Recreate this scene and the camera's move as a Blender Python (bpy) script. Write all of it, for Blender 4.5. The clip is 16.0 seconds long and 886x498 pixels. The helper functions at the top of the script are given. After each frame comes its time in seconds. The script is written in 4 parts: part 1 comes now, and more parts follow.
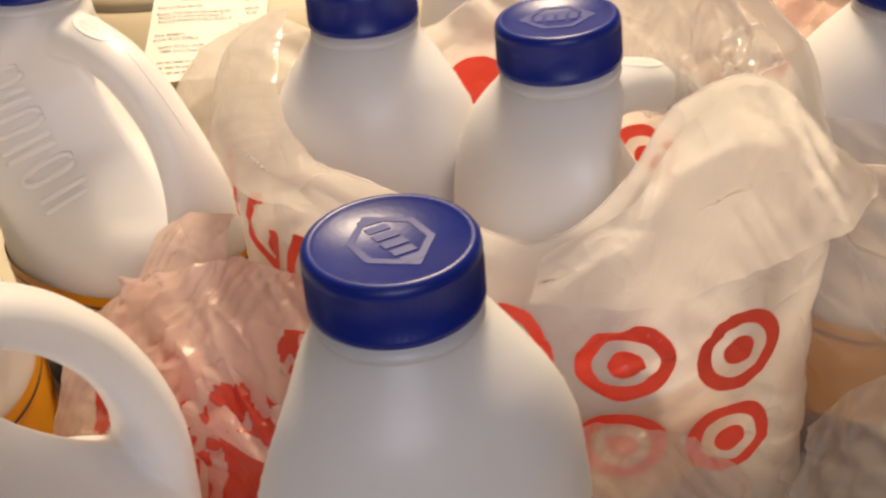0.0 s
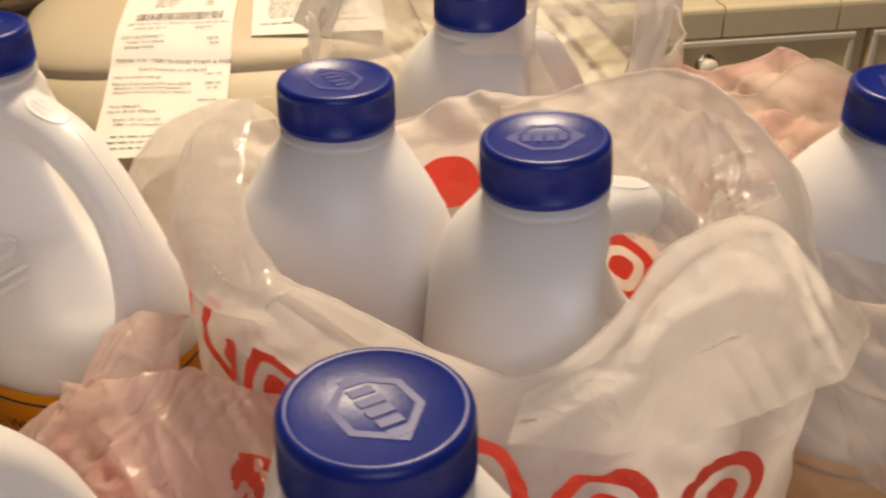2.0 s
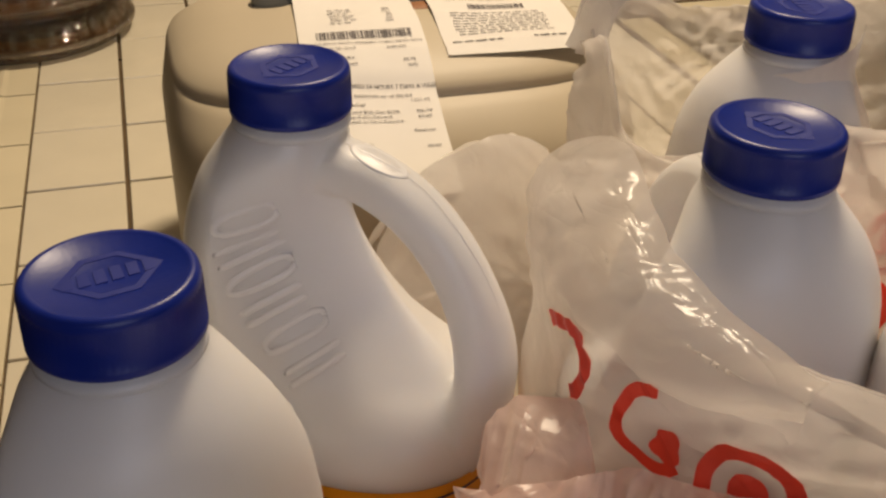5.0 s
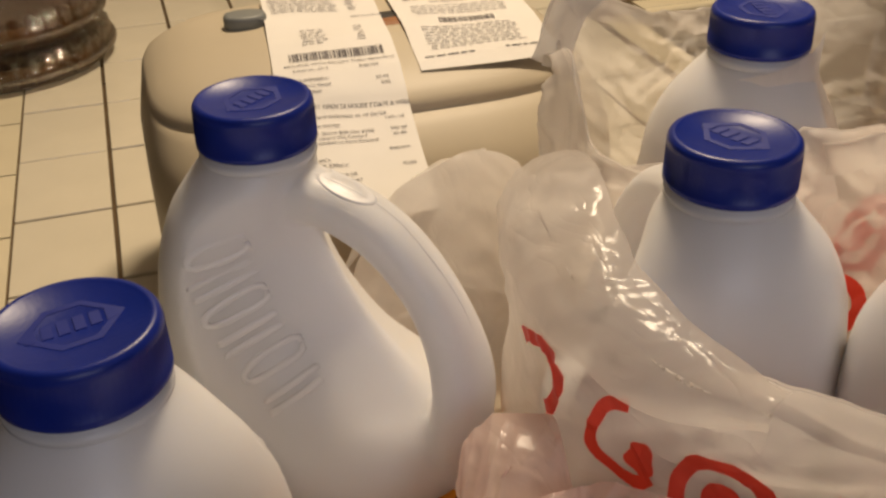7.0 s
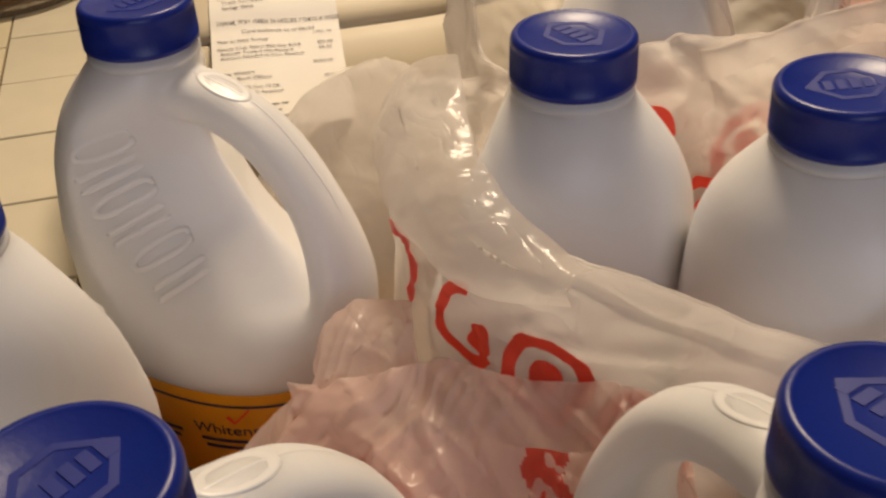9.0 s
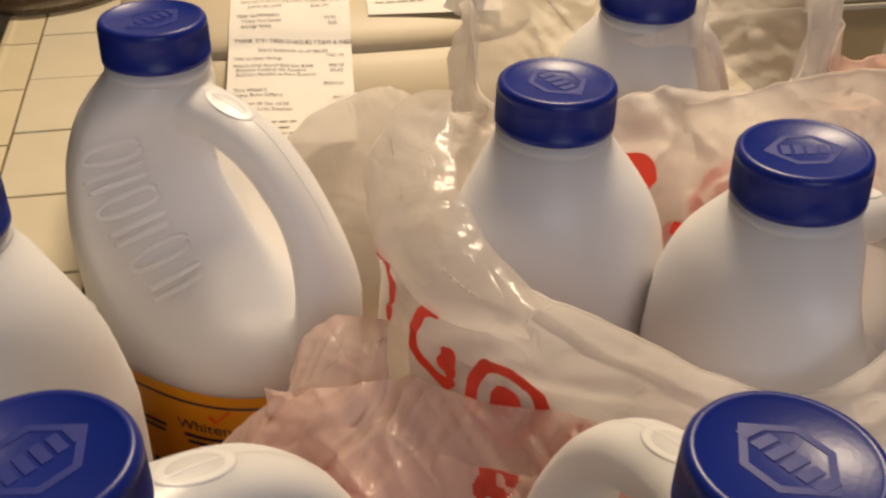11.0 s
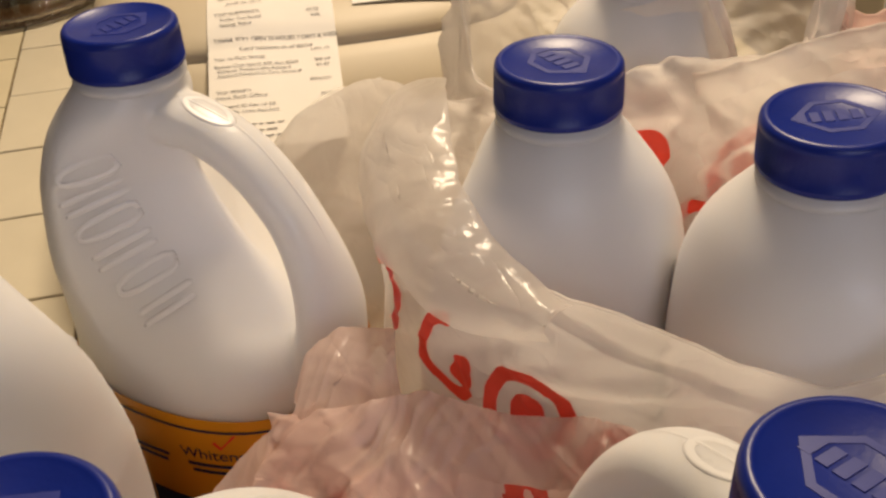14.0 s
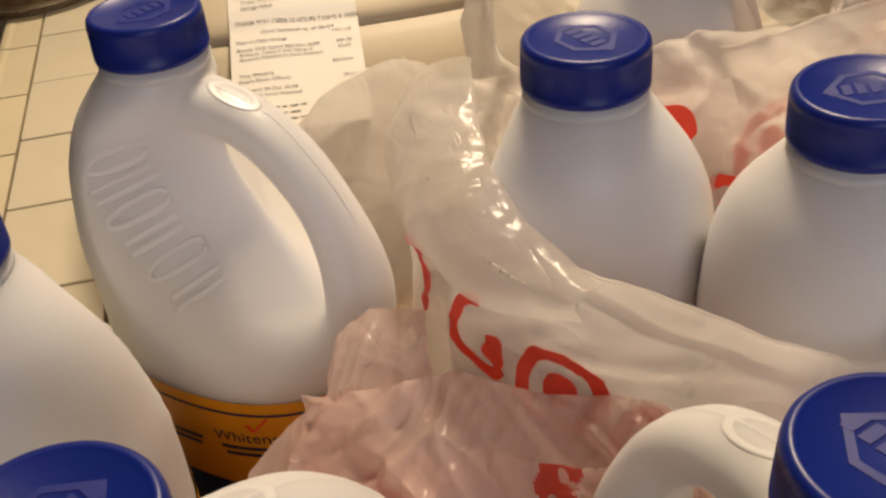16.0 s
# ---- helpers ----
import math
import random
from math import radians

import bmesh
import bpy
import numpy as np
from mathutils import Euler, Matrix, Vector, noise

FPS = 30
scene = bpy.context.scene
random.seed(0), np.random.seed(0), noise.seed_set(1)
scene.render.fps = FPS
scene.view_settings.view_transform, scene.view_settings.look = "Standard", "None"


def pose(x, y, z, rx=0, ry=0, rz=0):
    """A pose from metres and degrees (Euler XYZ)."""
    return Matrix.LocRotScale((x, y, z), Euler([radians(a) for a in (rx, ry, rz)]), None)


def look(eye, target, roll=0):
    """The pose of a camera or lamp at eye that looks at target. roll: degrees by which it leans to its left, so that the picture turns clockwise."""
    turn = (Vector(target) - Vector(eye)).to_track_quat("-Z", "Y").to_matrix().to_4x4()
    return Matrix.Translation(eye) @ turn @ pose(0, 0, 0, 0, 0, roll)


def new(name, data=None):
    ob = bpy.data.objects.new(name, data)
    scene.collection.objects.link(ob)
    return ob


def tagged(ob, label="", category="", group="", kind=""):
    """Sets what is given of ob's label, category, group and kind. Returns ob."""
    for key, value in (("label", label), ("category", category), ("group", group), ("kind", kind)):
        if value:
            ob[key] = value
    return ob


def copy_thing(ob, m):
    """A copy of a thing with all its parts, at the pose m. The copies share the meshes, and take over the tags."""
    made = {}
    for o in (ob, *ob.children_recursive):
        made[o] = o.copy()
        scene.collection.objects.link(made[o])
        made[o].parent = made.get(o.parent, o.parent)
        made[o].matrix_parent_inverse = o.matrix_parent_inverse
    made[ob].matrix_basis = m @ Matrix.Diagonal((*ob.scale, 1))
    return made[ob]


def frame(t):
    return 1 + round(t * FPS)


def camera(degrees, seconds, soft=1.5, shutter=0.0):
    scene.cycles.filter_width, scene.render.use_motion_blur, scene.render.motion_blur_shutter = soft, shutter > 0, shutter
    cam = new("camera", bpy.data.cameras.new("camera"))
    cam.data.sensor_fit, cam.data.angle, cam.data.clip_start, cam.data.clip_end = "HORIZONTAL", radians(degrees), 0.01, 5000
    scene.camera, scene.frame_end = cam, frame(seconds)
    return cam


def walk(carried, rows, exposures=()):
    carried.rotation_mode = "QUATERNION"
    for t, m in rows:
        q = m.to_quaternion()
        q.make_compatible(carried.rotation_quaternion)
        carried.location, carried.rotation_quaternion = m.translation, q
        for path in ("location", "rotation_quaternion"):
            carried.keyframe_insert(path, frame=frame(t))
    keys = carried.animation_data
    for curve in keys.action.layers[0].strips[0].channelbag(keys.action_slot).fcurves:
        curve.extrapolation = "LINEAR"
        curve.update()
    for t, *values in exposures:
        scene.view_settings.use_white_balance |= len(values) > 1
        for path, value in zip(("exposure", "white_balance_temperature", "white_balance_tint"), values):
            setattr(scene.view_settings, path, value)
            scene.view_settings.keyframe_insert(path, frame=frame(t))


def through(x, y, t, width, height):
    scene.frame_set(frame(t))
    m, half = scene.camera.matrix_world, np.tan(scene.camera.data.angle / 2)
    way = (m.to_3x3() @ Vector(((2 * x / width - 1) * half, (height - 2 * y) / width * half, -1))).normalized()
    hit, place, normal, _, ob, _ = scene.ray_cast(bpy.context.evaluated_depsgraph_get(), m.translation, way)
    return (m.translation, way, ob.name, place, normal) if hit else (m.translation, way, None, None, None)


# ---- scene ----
cam = camera(46.14, 16.0, soft=2.5, shutter=0.5)
PATH = [
    (0.0, (0.2680, -1.1459, 0.4712), (0.3125, -0.7295, 0.1980), -4.59),
    (0.5, (0.2877, -1.1414, 0.4801), (0.3333, -0.7269, 0.2042), -5.25),
    (1.0, (0.2949, -1.1258, 0.4823), (0.3507, -0.7137, 0.2047), -5.67),
    (1.5, (0.2860, -1.1060, 0.4799), (0.3625, -0.6939, 0.2072), -1.65),
    (2.0, (0.2596, -1.1019, 0.4852), (0.3351, -0.6784, 0.2305), -0.14),
    (2.5, (0.2255, -1.0791, 0.4901), (0.2946, -0.6555, 0.2334), 0.23),
    (3.0, (0.1650, -1.0377, 0.5049), (0.2407, -0.6120, 0.2538), 1.38),
    (3.5, (0.1064, -1.0014, 0.4944), (0.2008, -0.5814, 0.2401), 2.46),
    (4.0, (0.0664, -0.9696, 0.4823), (0.1872, -0.5597, 0.2227), 2.43),
    (4.5, (0.0469, -0.9691, 0.4771), (0.1772, -0.5633, 0.2157), 2.69),
    (4.7, (0.0415, -0.9678, 0.4765), (0.1695, -0.5606, 0.2162), 2.21),
    (6.8, (0.0540, -0.9714, 0.4916), (0.1747, -0.5595, 0.2351), -1.10),
    (7.0, (0.0569, -0.9714, 0.4901), (0.1789, -0.5619, 0.2305), -1.54),
    (7.5, (0.0432, -0.9722, 0.4928), (0.1706, -0.5737, 0.2190), -0.12),
    (8.0, (0.0597, -0.9913, 0.4855), (0.1858, -0.5940, 0.2094), 0.12),
    (8.5, (0.1087, -1.0034, 0.4829), (0.2148, -0.6021, 0.2041), -1.77),
    (8.7, (0.1202, -1.0145, 0.4808), (0.2179, -0.6133, 0.1988), -2.83),
    (10.8, (0.1445, -1.0611, 0.4996), (0.2361, -0.6517, 0.2276), 1.87),
    (11.0, (0.1430, -1.0558, 0.5006), (0.2329, -0.6473, 0.2267), 1.22),
    (11.5, (0.1470, -1.0351, 0.5017), (0.2357, -0.6257, 0.2287), -0.16),
    (12.0, (0.1545, -1.0268, 0.5030), (0.2351, -0.6158, 0.2299), -3.00),
    (12.5, (0.1668, -1.0297, 0.5053), (0.2441, -0.6211, 0.2277), -4.64),
    (13.0, (0.1550, -1.0318, 0.4993), (0.2249, -0.6229, 0.2200), -3.81),
    (13.5, (0.1624, -1.0288, 0.4979), (0.2351, -0.6206, 0.2185), -3.92),
    (14.0, (0.1505, -1.0220, 0.4866), (0.2370, -0.6169, 0.2067), -3.09),
    (14.5, (0.1495, -1.0091, 0.4873), (0.2425, -0.6124, 0.1974), -3.43),
    (15.0, (0.1495, -1.0107, 0.4834), (0.2350, -0.6113, 0.1950), -4.45),
    (15.5, (0.1461, -1.0170, 0.4778), (0.2270, -0.6179, 0.1878), -4.49),
    (16.0, (0.1463, -1.0200, 0.4886), (0.2219, -0.6188, 0.1999), -4.98),
]
walk(cam, [(t, look(eye, target, roll)) for t, eye, target, roll in PATH],
     exposures=[(0.0, 0.48, 6650, 10), (1.2, 0.38, 6600, 10), (2.0, 0.26, 6500, 10), (3.0, 0.0, 6300, 10), (4.0, -0.24, 6350, 10), (7.0, -0.28, 6450, 10), (8.5, -0.18, 6400, 10), (11.0, -0.02, 6500, 10), (16.0, -0.04, 6500, 10)])

# ---- world and light ----
world = bpy.data.worlds.new("world")
scene.world = world
world.use_nodes = True
world.node_tree.nodes["Background"].inputs[0].default_value = (1.0, 0.86, 0.66, 1)
world.node_tree.nodes["Background"].inputs[1].default_value = 0.06


def area_lamp(name, eye, target, width, depth, watts, colour):
    data = bpy.data.lights.new(name, "AREA")
    data.shape, data.size, data.size_y, data.energy, data.color = "RECTANGLE", width, depth, watts, colour
    ob = new(name, data)
    ob.matrix_world = look(eye, target)
    return ob


area_lamp("ceiling_light_glow", (0.55, 0.15, 1.54), (0.38, -0.4, 0), 0.30, 0.14, 29, (1.0, 0.785, 0.54))
# added cool fill from behind the camera; no window or fixture stands there
area_lamp("front_fill", (0.25, -2.9, 1.15), (0.2, -0.5, 0.1), 1.2, 0.8, 11.0, (0.88, 0.88, 1.0))


# ---- materials ----
def material(name, colour, rough=0.5, metal=0.0, vary=0.06, scale=40.0, bump=0.0, bump_scale=200.0, coat=0.0, **extra):
    mat = bpy.data.materials.new(name)
    mat.use_nodes = True
    nodes, links = mat.node_tree.nodes, mat.node_tree.links
    b = nodes["Principled BSDF"]
    b.inputs["Roughness"].default_value, b.inputs["Metallic"].default_value = rough, metal
    b.inputs["Coat Weight"].default_value = coat
    for key, value in extra.items():
        b.inputs[key].default_value = value
    coord = nodes.new("ShaderNodeTexCoord")
    n1, n2 = nodes.new("ShaderNodeTexNoise"), nodes.new("ShaderNodeTexNoise")
    n1.inputs["Scale"].default_value, n2.inputs["Scale"].default_value = scale, scale * 0.17
    n1.inputs["Detail"].default_value = 6
    mix = nodes.new("ShaderNodeMath")
    mix.operation = "MULTIPLY_ADD"
    mix.inputs[1].default_value = 0.5
    half = nodes.new("ShaderNodeMath")
    half.operation = "MULTIPLY"
    half.inputs[1].default_value = 0.5
    ramp = nodes.new("ShaderNodeMapRange")
    ramp.inputs["From Min"].default_value, ramp.inputs["From Max"].default_value = 0.35, 0.65
    ramp.inputs["To Min"].default_value, ramp.inputs["To Max"].default_value = 1 - vary, 1 + vary
    rgb = nodes.new("ShaderNodeVectorMath")
    rgb.operation = "SCALE"
    rgb.inputs[0].default_value = colour
    for n in (n1, n2):
        links.new(coord.outputs["Object"], n.inputs["Vector"])
    links.new(n2.outputs["Fac"], half.inputs[0])
    links.new(n1.outputs["Fac"], mix.inputs[0])
    links.new(half.outputs[0], mix.inputs[2])
    links.new(mix.outputs[0], ramp.inputs["Value"])
    links.new(ramp.outputs[0], rgb.inputs["Scale"])
    links.new(rgb.outputs[0], b.inputs["Base Color"])
    if bump:
        n3, bp = nodes.new("ShaderNodeTexNoise"), nodes.new("ShaderNodeBump")
        n3.inputs["Scale"].default_value = bump_scale
        n3.inputs["Detail"].default_value = 4
        bp.inputs["Strength"].default_value, bp.inputs["Distance"].default_value = bump, 0.001
        links.new(coord.outputs["Object"], n3.inputs["Vector"])
        links.new(n3.outputs["Fac"], bp.inputs["Height"])
        links.new(bp.outputs[0], b.inputs["Normal"])
    return mat


def film_material(name, colour, opacity, through=0.55, rough=0.17):
    """Thin crinkled plastic film: part of the light passes straight, part is scattered through."""
    mat = bpy.data.materials.new(name)
    mat.use_nodes = True
    nodes, links = mat.node_tree.nodes, mat.node_tree.links
    out = nodes["Material Output"]
    b = nodes["Principled BSDF"]
    b.inputs["Base Color"].default_value = (*colour, 1)
    b.inputs["Roughness"].default_value = rough
    b.inputs["Specular IOR Level"].default_value = 0.6
    tr, clear = nodes.new("ShaderNodeBsdfTranslucent"), nodes.new("ShaderNodeBsdfTransparent")
    tr.inputs["Color"].default_value = (*colour, 1)
    m1, m2 = nodes.new("ShaderNodeMixShader"), nodes.new("ShaderNodeMixShader")
    m1.inputs[0].default_value = through
    coord, n2, bp, bp2 = (nodes.new(k) for k in ("ShaderNodeTexCoord", "ShaderNodeTexNoise", "ShaderNodeBump", "ShaderNodeBump"))
    warp, add = nodes.new("ShaderNodeTexNoise"), nodes.new("ShaderNodeVectorMath")
    warp.inputs["Scale"].default_value = 12
    add.operation = "MULTIPLY_ADD"
    add.inputs[1].default_value = (0.05, 0.05, 0.05)
    links.new(coord.outputs["Object"], warp.inputs["Vector"])
    links.new(warp.outputs["Color"], add.inputs[0])
    links.new(coord.outputs["Object"], add.inputs[2])

    def chain(kind, source, value):
        n = nodes.new("ShaderNodeMath")
        n.operation = kind
        links.new(source, n.inputs[0])
        if value is not None:
            n.inputs[1].default_value = value
        return n.outputs[0]

    # long stretched wrinkles in two directions, sharp along their crests and only here and there
    for turn, size, node, strength, distance in (((0.5, 0.7, 0.9), 44, bp, 0.5, 0.0044), ((-0.8, 0.4, -0.5), 105, bp2, 0.5, 0.0020)):
        way, field, patch, mul = (nodes.new(k) for k in ("ShaderNodeMapping", "ShaderNodeTexNoise", "ShaderNodeTexNoise", "ShaderNodeMath"))
        way.inputs["Rotation"].default_value, way.inputs["Scale"].default_value = turn, (1.0, 0.22, 0.9)
        links.new(add.outputs[0], way.inputs["Vector"])
        field.inputs["Scale"].default_value, field.inputs["Detail"].default_value = size, 1.5
        links.new(way.outputs[0], field.inputs["Vector"])
        crest = chain("POWER", chain("SUBTRACT", chain("ABSOLUTE", chain("SUBTRACT", field.outputs["Fac"], 0.5), None), 0.0), 0.6)
        patch.inputs["Scale"].default_value = size * 0.5
        links.new(coord.outputs["Object"], patch.inputs["Vector"])
        mul.operation = "MULTIPLY"
        links.new(crest, mul.inputs[0])
        links.new(chain("MULTIPLY", chain("MAXIMUM", chain("SUBTRACT", patch.outputs["Fac"], 0.38), 0.0), 4.0), mul.inputs[1])
        node.inputs["Strength"].default_value, node.inputs["Distance"].default_value = strength, distance
        links.new(mul.outputs[0], node.inputs["Height"])
    links.new(bp.outputs[0], bp2.inputs["Normal"])
    n2.inputs["Scale"].default_value = 14
    ramp = nodes.new("ShaderNodeMapRange")
    ramp.inputs["From Min"].default_value, ramp.inputs["From Max"].default_value = 0.3, 0.7
    ramp.inputs["To Min"].default_value, ramp.inputs["To Max"].default_value = opacity - 0.1, min(1, opacity + 0.1)
    links.new(coord.outputs["Object"], n2.inputs["Vector"])
    links.new(bp2.outputs[0], b.inputs["Normal"])
    links.new(bp2.outputs[0], tr.inputs["Normal"])
    links.new(n2.outputs["Fac"], ramp.inputs["Value"])
    links.new(b.outputs[0], m1.inputs[1])
    links.new(tr.outputs[0], m1.inputs[2])
    links.new(ramp.outputs[0], m2.inputs[0])
    links.new(clear.outputs[0], m2.inputs[1])
    links.new(m1.outputs[0], m2.inputs[2])
    links.new(m2.outputs[0], out.inputs[0])
    return mat


M_BOTTLE = material("white_plastic", (0.80, 0.80, 0.82), 0.36, vary=0.02, scale=25, bump=0.04, bump_scale=400, **{"Subsurface Weight": 0.6, "Subsurface Radius": (1.0, 0.95, 0.88), "Subsurface Scale": 0.026})
M_MARK = material("white_plastic_relief", (0.82, 0.82, 0.84), 0.36, vary=0.02, scale=25)
M_CAP = material("blue_plastic", (0.006, 0.021, 0.235), 0.36, vary=0.10, scale=60, bump=0.08, bump_scale=500, **{"Specular IOR Level": 0.38})
M_EMBLEM = material("blue_plastic_raised", (0.010, 0.024, 0.25), 0.45, vary=0.08, scale=60)
M_TILE = material("glazed_tile", (0.72, 0.66, 0.52), 0.14, vary=0.035, scale=18, bump=0.35, bump_scale=38)
M_GROUT = material("grout", (0.10, 0.065, 0.03), 0.9, vary=0.35, scale=90, bump=0.4)
M_LABEL = material("label_orange", (0.80, 0.36, 0.02), 0.4, vary=0.05)
M_BAG = film_material("white_film", (0.95, 0.91, 0.87), 0.62, through=0.66, rough=0.20)
M_RED = material("red_ink", (0.86, 0.065, 0.035), 0.4, vary=0.12, scale=50)
M_CREAM = material("cream_enamel", (0.52, 0.45, 0.33), 0.50, vary=0.03, scale=20)
M_PAPER = material("receipt_paper", (0.80, 0.77, 0.72), 0.7, vary=0.03, scale=30)
M_WOOD = material("painted_cabinet", (0.70, 0.58, 0.35), 0.45, vary=0.06, scale=12, bump=0.1)
M_WALL = material("wall_paint", (0.62, 0.55, 0.44), 0.8, vary=0.05, scale=6)
M_EDGE = material("tile_edge", (0.74, 0.66, 0.47), 0.2, vary=0.04, scale=18)
M_INK = material("receipt_ink", (0.10, 0.09, 0.10), 0.7, vary=0.2, scale=300)
M_GREY = material("grey_plastic", (0.20, 0.21, 0.20), 0.45, vary=0.05)
M_NAVY = material("navy_ink", (0.02, 0.03, 0.10), 0.5, vary=0.1)
M_DARK = material("dark_slot", (0.03, 0.025, 0.02), 0.7, vary=0.2)
M_TOAST = material("brown_slot_liner", (0.30, 0.13, 0.05), 0.6, vary=0.3, scale=60)
M_CHROME = material("chrome", (0.75, 0.72, 0.66), 0.15, metal=1.0, vary=0.03)
M_PORCELAIN = material("porcelain", (0.80, 0.76, 0.66), 0.15, vary=0.02)
M_PIE = material("baked_filling", (0.10, 0.026, 0.012), 0.5, vary=0.5, scale=70, bump=0.8, bump_scale=120)
M_CRUST = material("baked_crust", (0.22, 0.09, 0.03), 0.7, vary=0.5, scale=50, bump=0.8, bump_scale=150)
M_PINK = film_material("pink_film", (0.97, 0.79, 0.74), 0.82, through=0.62, rough=0.27)
M_STRAP = film_material("gathered_white_film", (0.95, 0.91, 0.87), 0.86, through=0.55)
M_WAVE = film_material("loose_clear_film", (0.78, 0.72, 0.67), 0.45, through=0.55)
M_REDFILM = film_material("red_printed_film", (0.80, 0.10, 0.07), 0.85)
M_THIN = film_material("thin_white_film", (0.88, 0.79, 0.70), 0.40, through=0.6)
M_CLEAR = bpy.data.materials.new("clear_plastic")
M_CLEAR.use_nodes = True
_n, _l = M_CLEAR.node_tree.nodes, M_CLEAR.node_tree.links
_gloss, _clear, _mix, _bump, _noise = (_n.new("ShaderNode" + k) for k in ("BsdfGlossy", "BsdfTransparent", "MixShader", "Bump", "TexNoise"))
_gloss.inputs["Roughness"].default_value, _gloss.inputs["Color"].default_value = 0.06, (1.0, 0.95, 0.86, 1)
_clear.inputs["Color"].default_value = (0.93, 0.90, 0.84, 1)
_noise.inputs["Scale"].default_value = 160
_bump.inputs["Strength"].default_value, _bump.inputs["Distance"].default_value = 0.8, 0.004
_edge = _n.new("ShaderNodeFresnel")
_edge.inputs["IOR"].default_value = 1.75
_l.new(_bump.outputs[0], _edge.inputs["Normal"])
_share = _n.new("ShaderNodeMath")
_share.operation = "ADD"
_share.inputs[1].default_value = 0.10
_l.new(_edge.outputs[0], _share.inputs[0])
_l.new(_share.outputs[0], _mix.inputs[0])
_l.new(_noise.outputs["Fac"], _bump.inputs["Height"])
_l.new(_bump.outputs[0], _gloss.inputs["Normal"])
_l.new(_clear.outputs[0], _mix.inputs[1])
_l.new(_gloss.outputs[0], _mix.inputs[2])
_l.new(_mix.outputs[0], _n["Material Output"].inputs[0])
M_FLOOR = material("floor_vinyl", (0.46, 0.34, 0.21), 0.5, vary=0.2, scale=8)


# ---- mesh helpers ----
def mesh_object(name, bm, mat, smooth=True):
    bmesh.ops.recalc_face_normals(bm, faces=bm.faces)
    me = bpy.data.meshes.new(name)
    bm.to_mesh(me)
    bm.free()
    for p in me.polygons:
        p.use_smooth = smooth
    for m in (mat if isinstance(mat, (list, tuple)) else [mat]):
        me.materials.append(m)
    return new(name, me)


def part(name, bm, mat, parent, label="", smooth=True):
    ob = mesh_object(name, bm, mat, smooth)
    ob.parent = parent
    return tagged(ob, label)


def box(bm, x0, x1, y0, y1, z0, z1, bevel=0.0, seg=2):
    r = bmesh.ops.create_cube(bm, size=1)
    for v in r["verts"]:
        v.co = Vector(((x0 + x1) / 2 + v.co.x * (x1 - x0), (y0 + y1) / 2 + v.co.y * (y1 - y0), (z0 + z1) / 2 + v.co.z * (z1 - z0)))
    if bevel:
        edges = list({e for v in r["verts"] for e in v.link_edges})
        bmesh.ops.bevel(bm, geom=edges, offset=bevel, segments=seg, affect="EDGES", profile=0.5)
    return bm


def loft(bm, rings, close_start=True, close_end=True):
    """Joins rings of points, each a list of the same length, into one skin."""
    made = [[bm.verts.new(p) for p in ring] for ring in rings]
    n = len(made[0])
    for a, b in zip(made, made[1:]):
        for i in range(n):
            bm.faces.new((a[i], a[(i + 1) % n], b[(i + 1) % n], b[i]))
    if close_start:
        bm.faces.new(made[0][::-1])
    if close_end:
        bm.faces.new(made[-1])
    return made


def oval(cx, cy, z, rx, ry, power=2.0, n=48):
    ring = []
    for i in range(n):
        a = 2 * math.pi * i / n
        c, s = math.cos(a), math.sin(a)
        ring.append((cx + rx * math.copysign(abs(c) ** (2 / power), c), cy + ry * math.copysign(abs(s) ** (2 / power), s), z))
    return ring


def ease(table, z):
    zs = [r[0] for r in table]
    return [float(np.interp(z, zs, [r[k] for r in table])) for k in range(1, len(table[0]))]


# ---- setting ----
TX, TY, OX, OY = 0.0959, 0.1373, 0.005, -0.0135
EDGE_X, RIGHT_X, CROSS_Y = -0.140, 0.735, 0.33
tagged(mesh_object("floor", box(bmesh.new(), -2.5, 3.5, -3.4, 2.2, -1.0, -0.92), M_FLOOR), "brown vinyl kitchen floor", "floor", kind="structure")
for nm, c in (("wall_north", (-2.5, 3.5, 1.2, 1.3)), ("wall_south", (-2.5, 3.5, -3.5, -3.4)), ("wall_west", (-2.6, -2.5, -3.4, 1.2)), ("wall_east", (3.5, 3.6, -3.4, 1.2))):
    tagged(mesh_object(nm, box(bmesh.new(), *c, -0.92, 1.6), M_WALL), "plain beige painted kitchen wall", "wall", kind="structure")
tagged(mesh_object("ceiling", box(bmesh.new(), -2.6, 3.6, -3.5, 1.3, 1.6, 1.68), M_WALL), "plain painted kitchen ceiling", "ceiling", kind="structure")

counter = tagged(new("counter"), "kitchen counter with cream glazed tiles and dark grout", "counter", kind="structure")
part("bed", box(box(bmesh.new(), EDGE_X + 0.006, RIGHT_X - 0.006, -1.30, CROSS_Y, -0.045, -0.0035), EDGE_X + 0.006, 2.4, CROSS_Y + 0.006, 1.19, -0.045, -0.0035), M_GROUT, counter, "dark brown grout", smooth=False)
part("carcass", box(bmesh.new(), -0.11, 0.69, -1.25, CROSS_Y + 0.03, -0.92, -0.047), M_WOOD, counter, "beige painted cabinet carcass", smooth=False)


def shared_mesh(name, bm, mat):
    me = bpy.data.meshes.new(name)
    bm.to_mesh(me)
    bm.free()
    for p in me.polygons:
        p.use_smooth = False
    me.materials.append(mat)
    return me


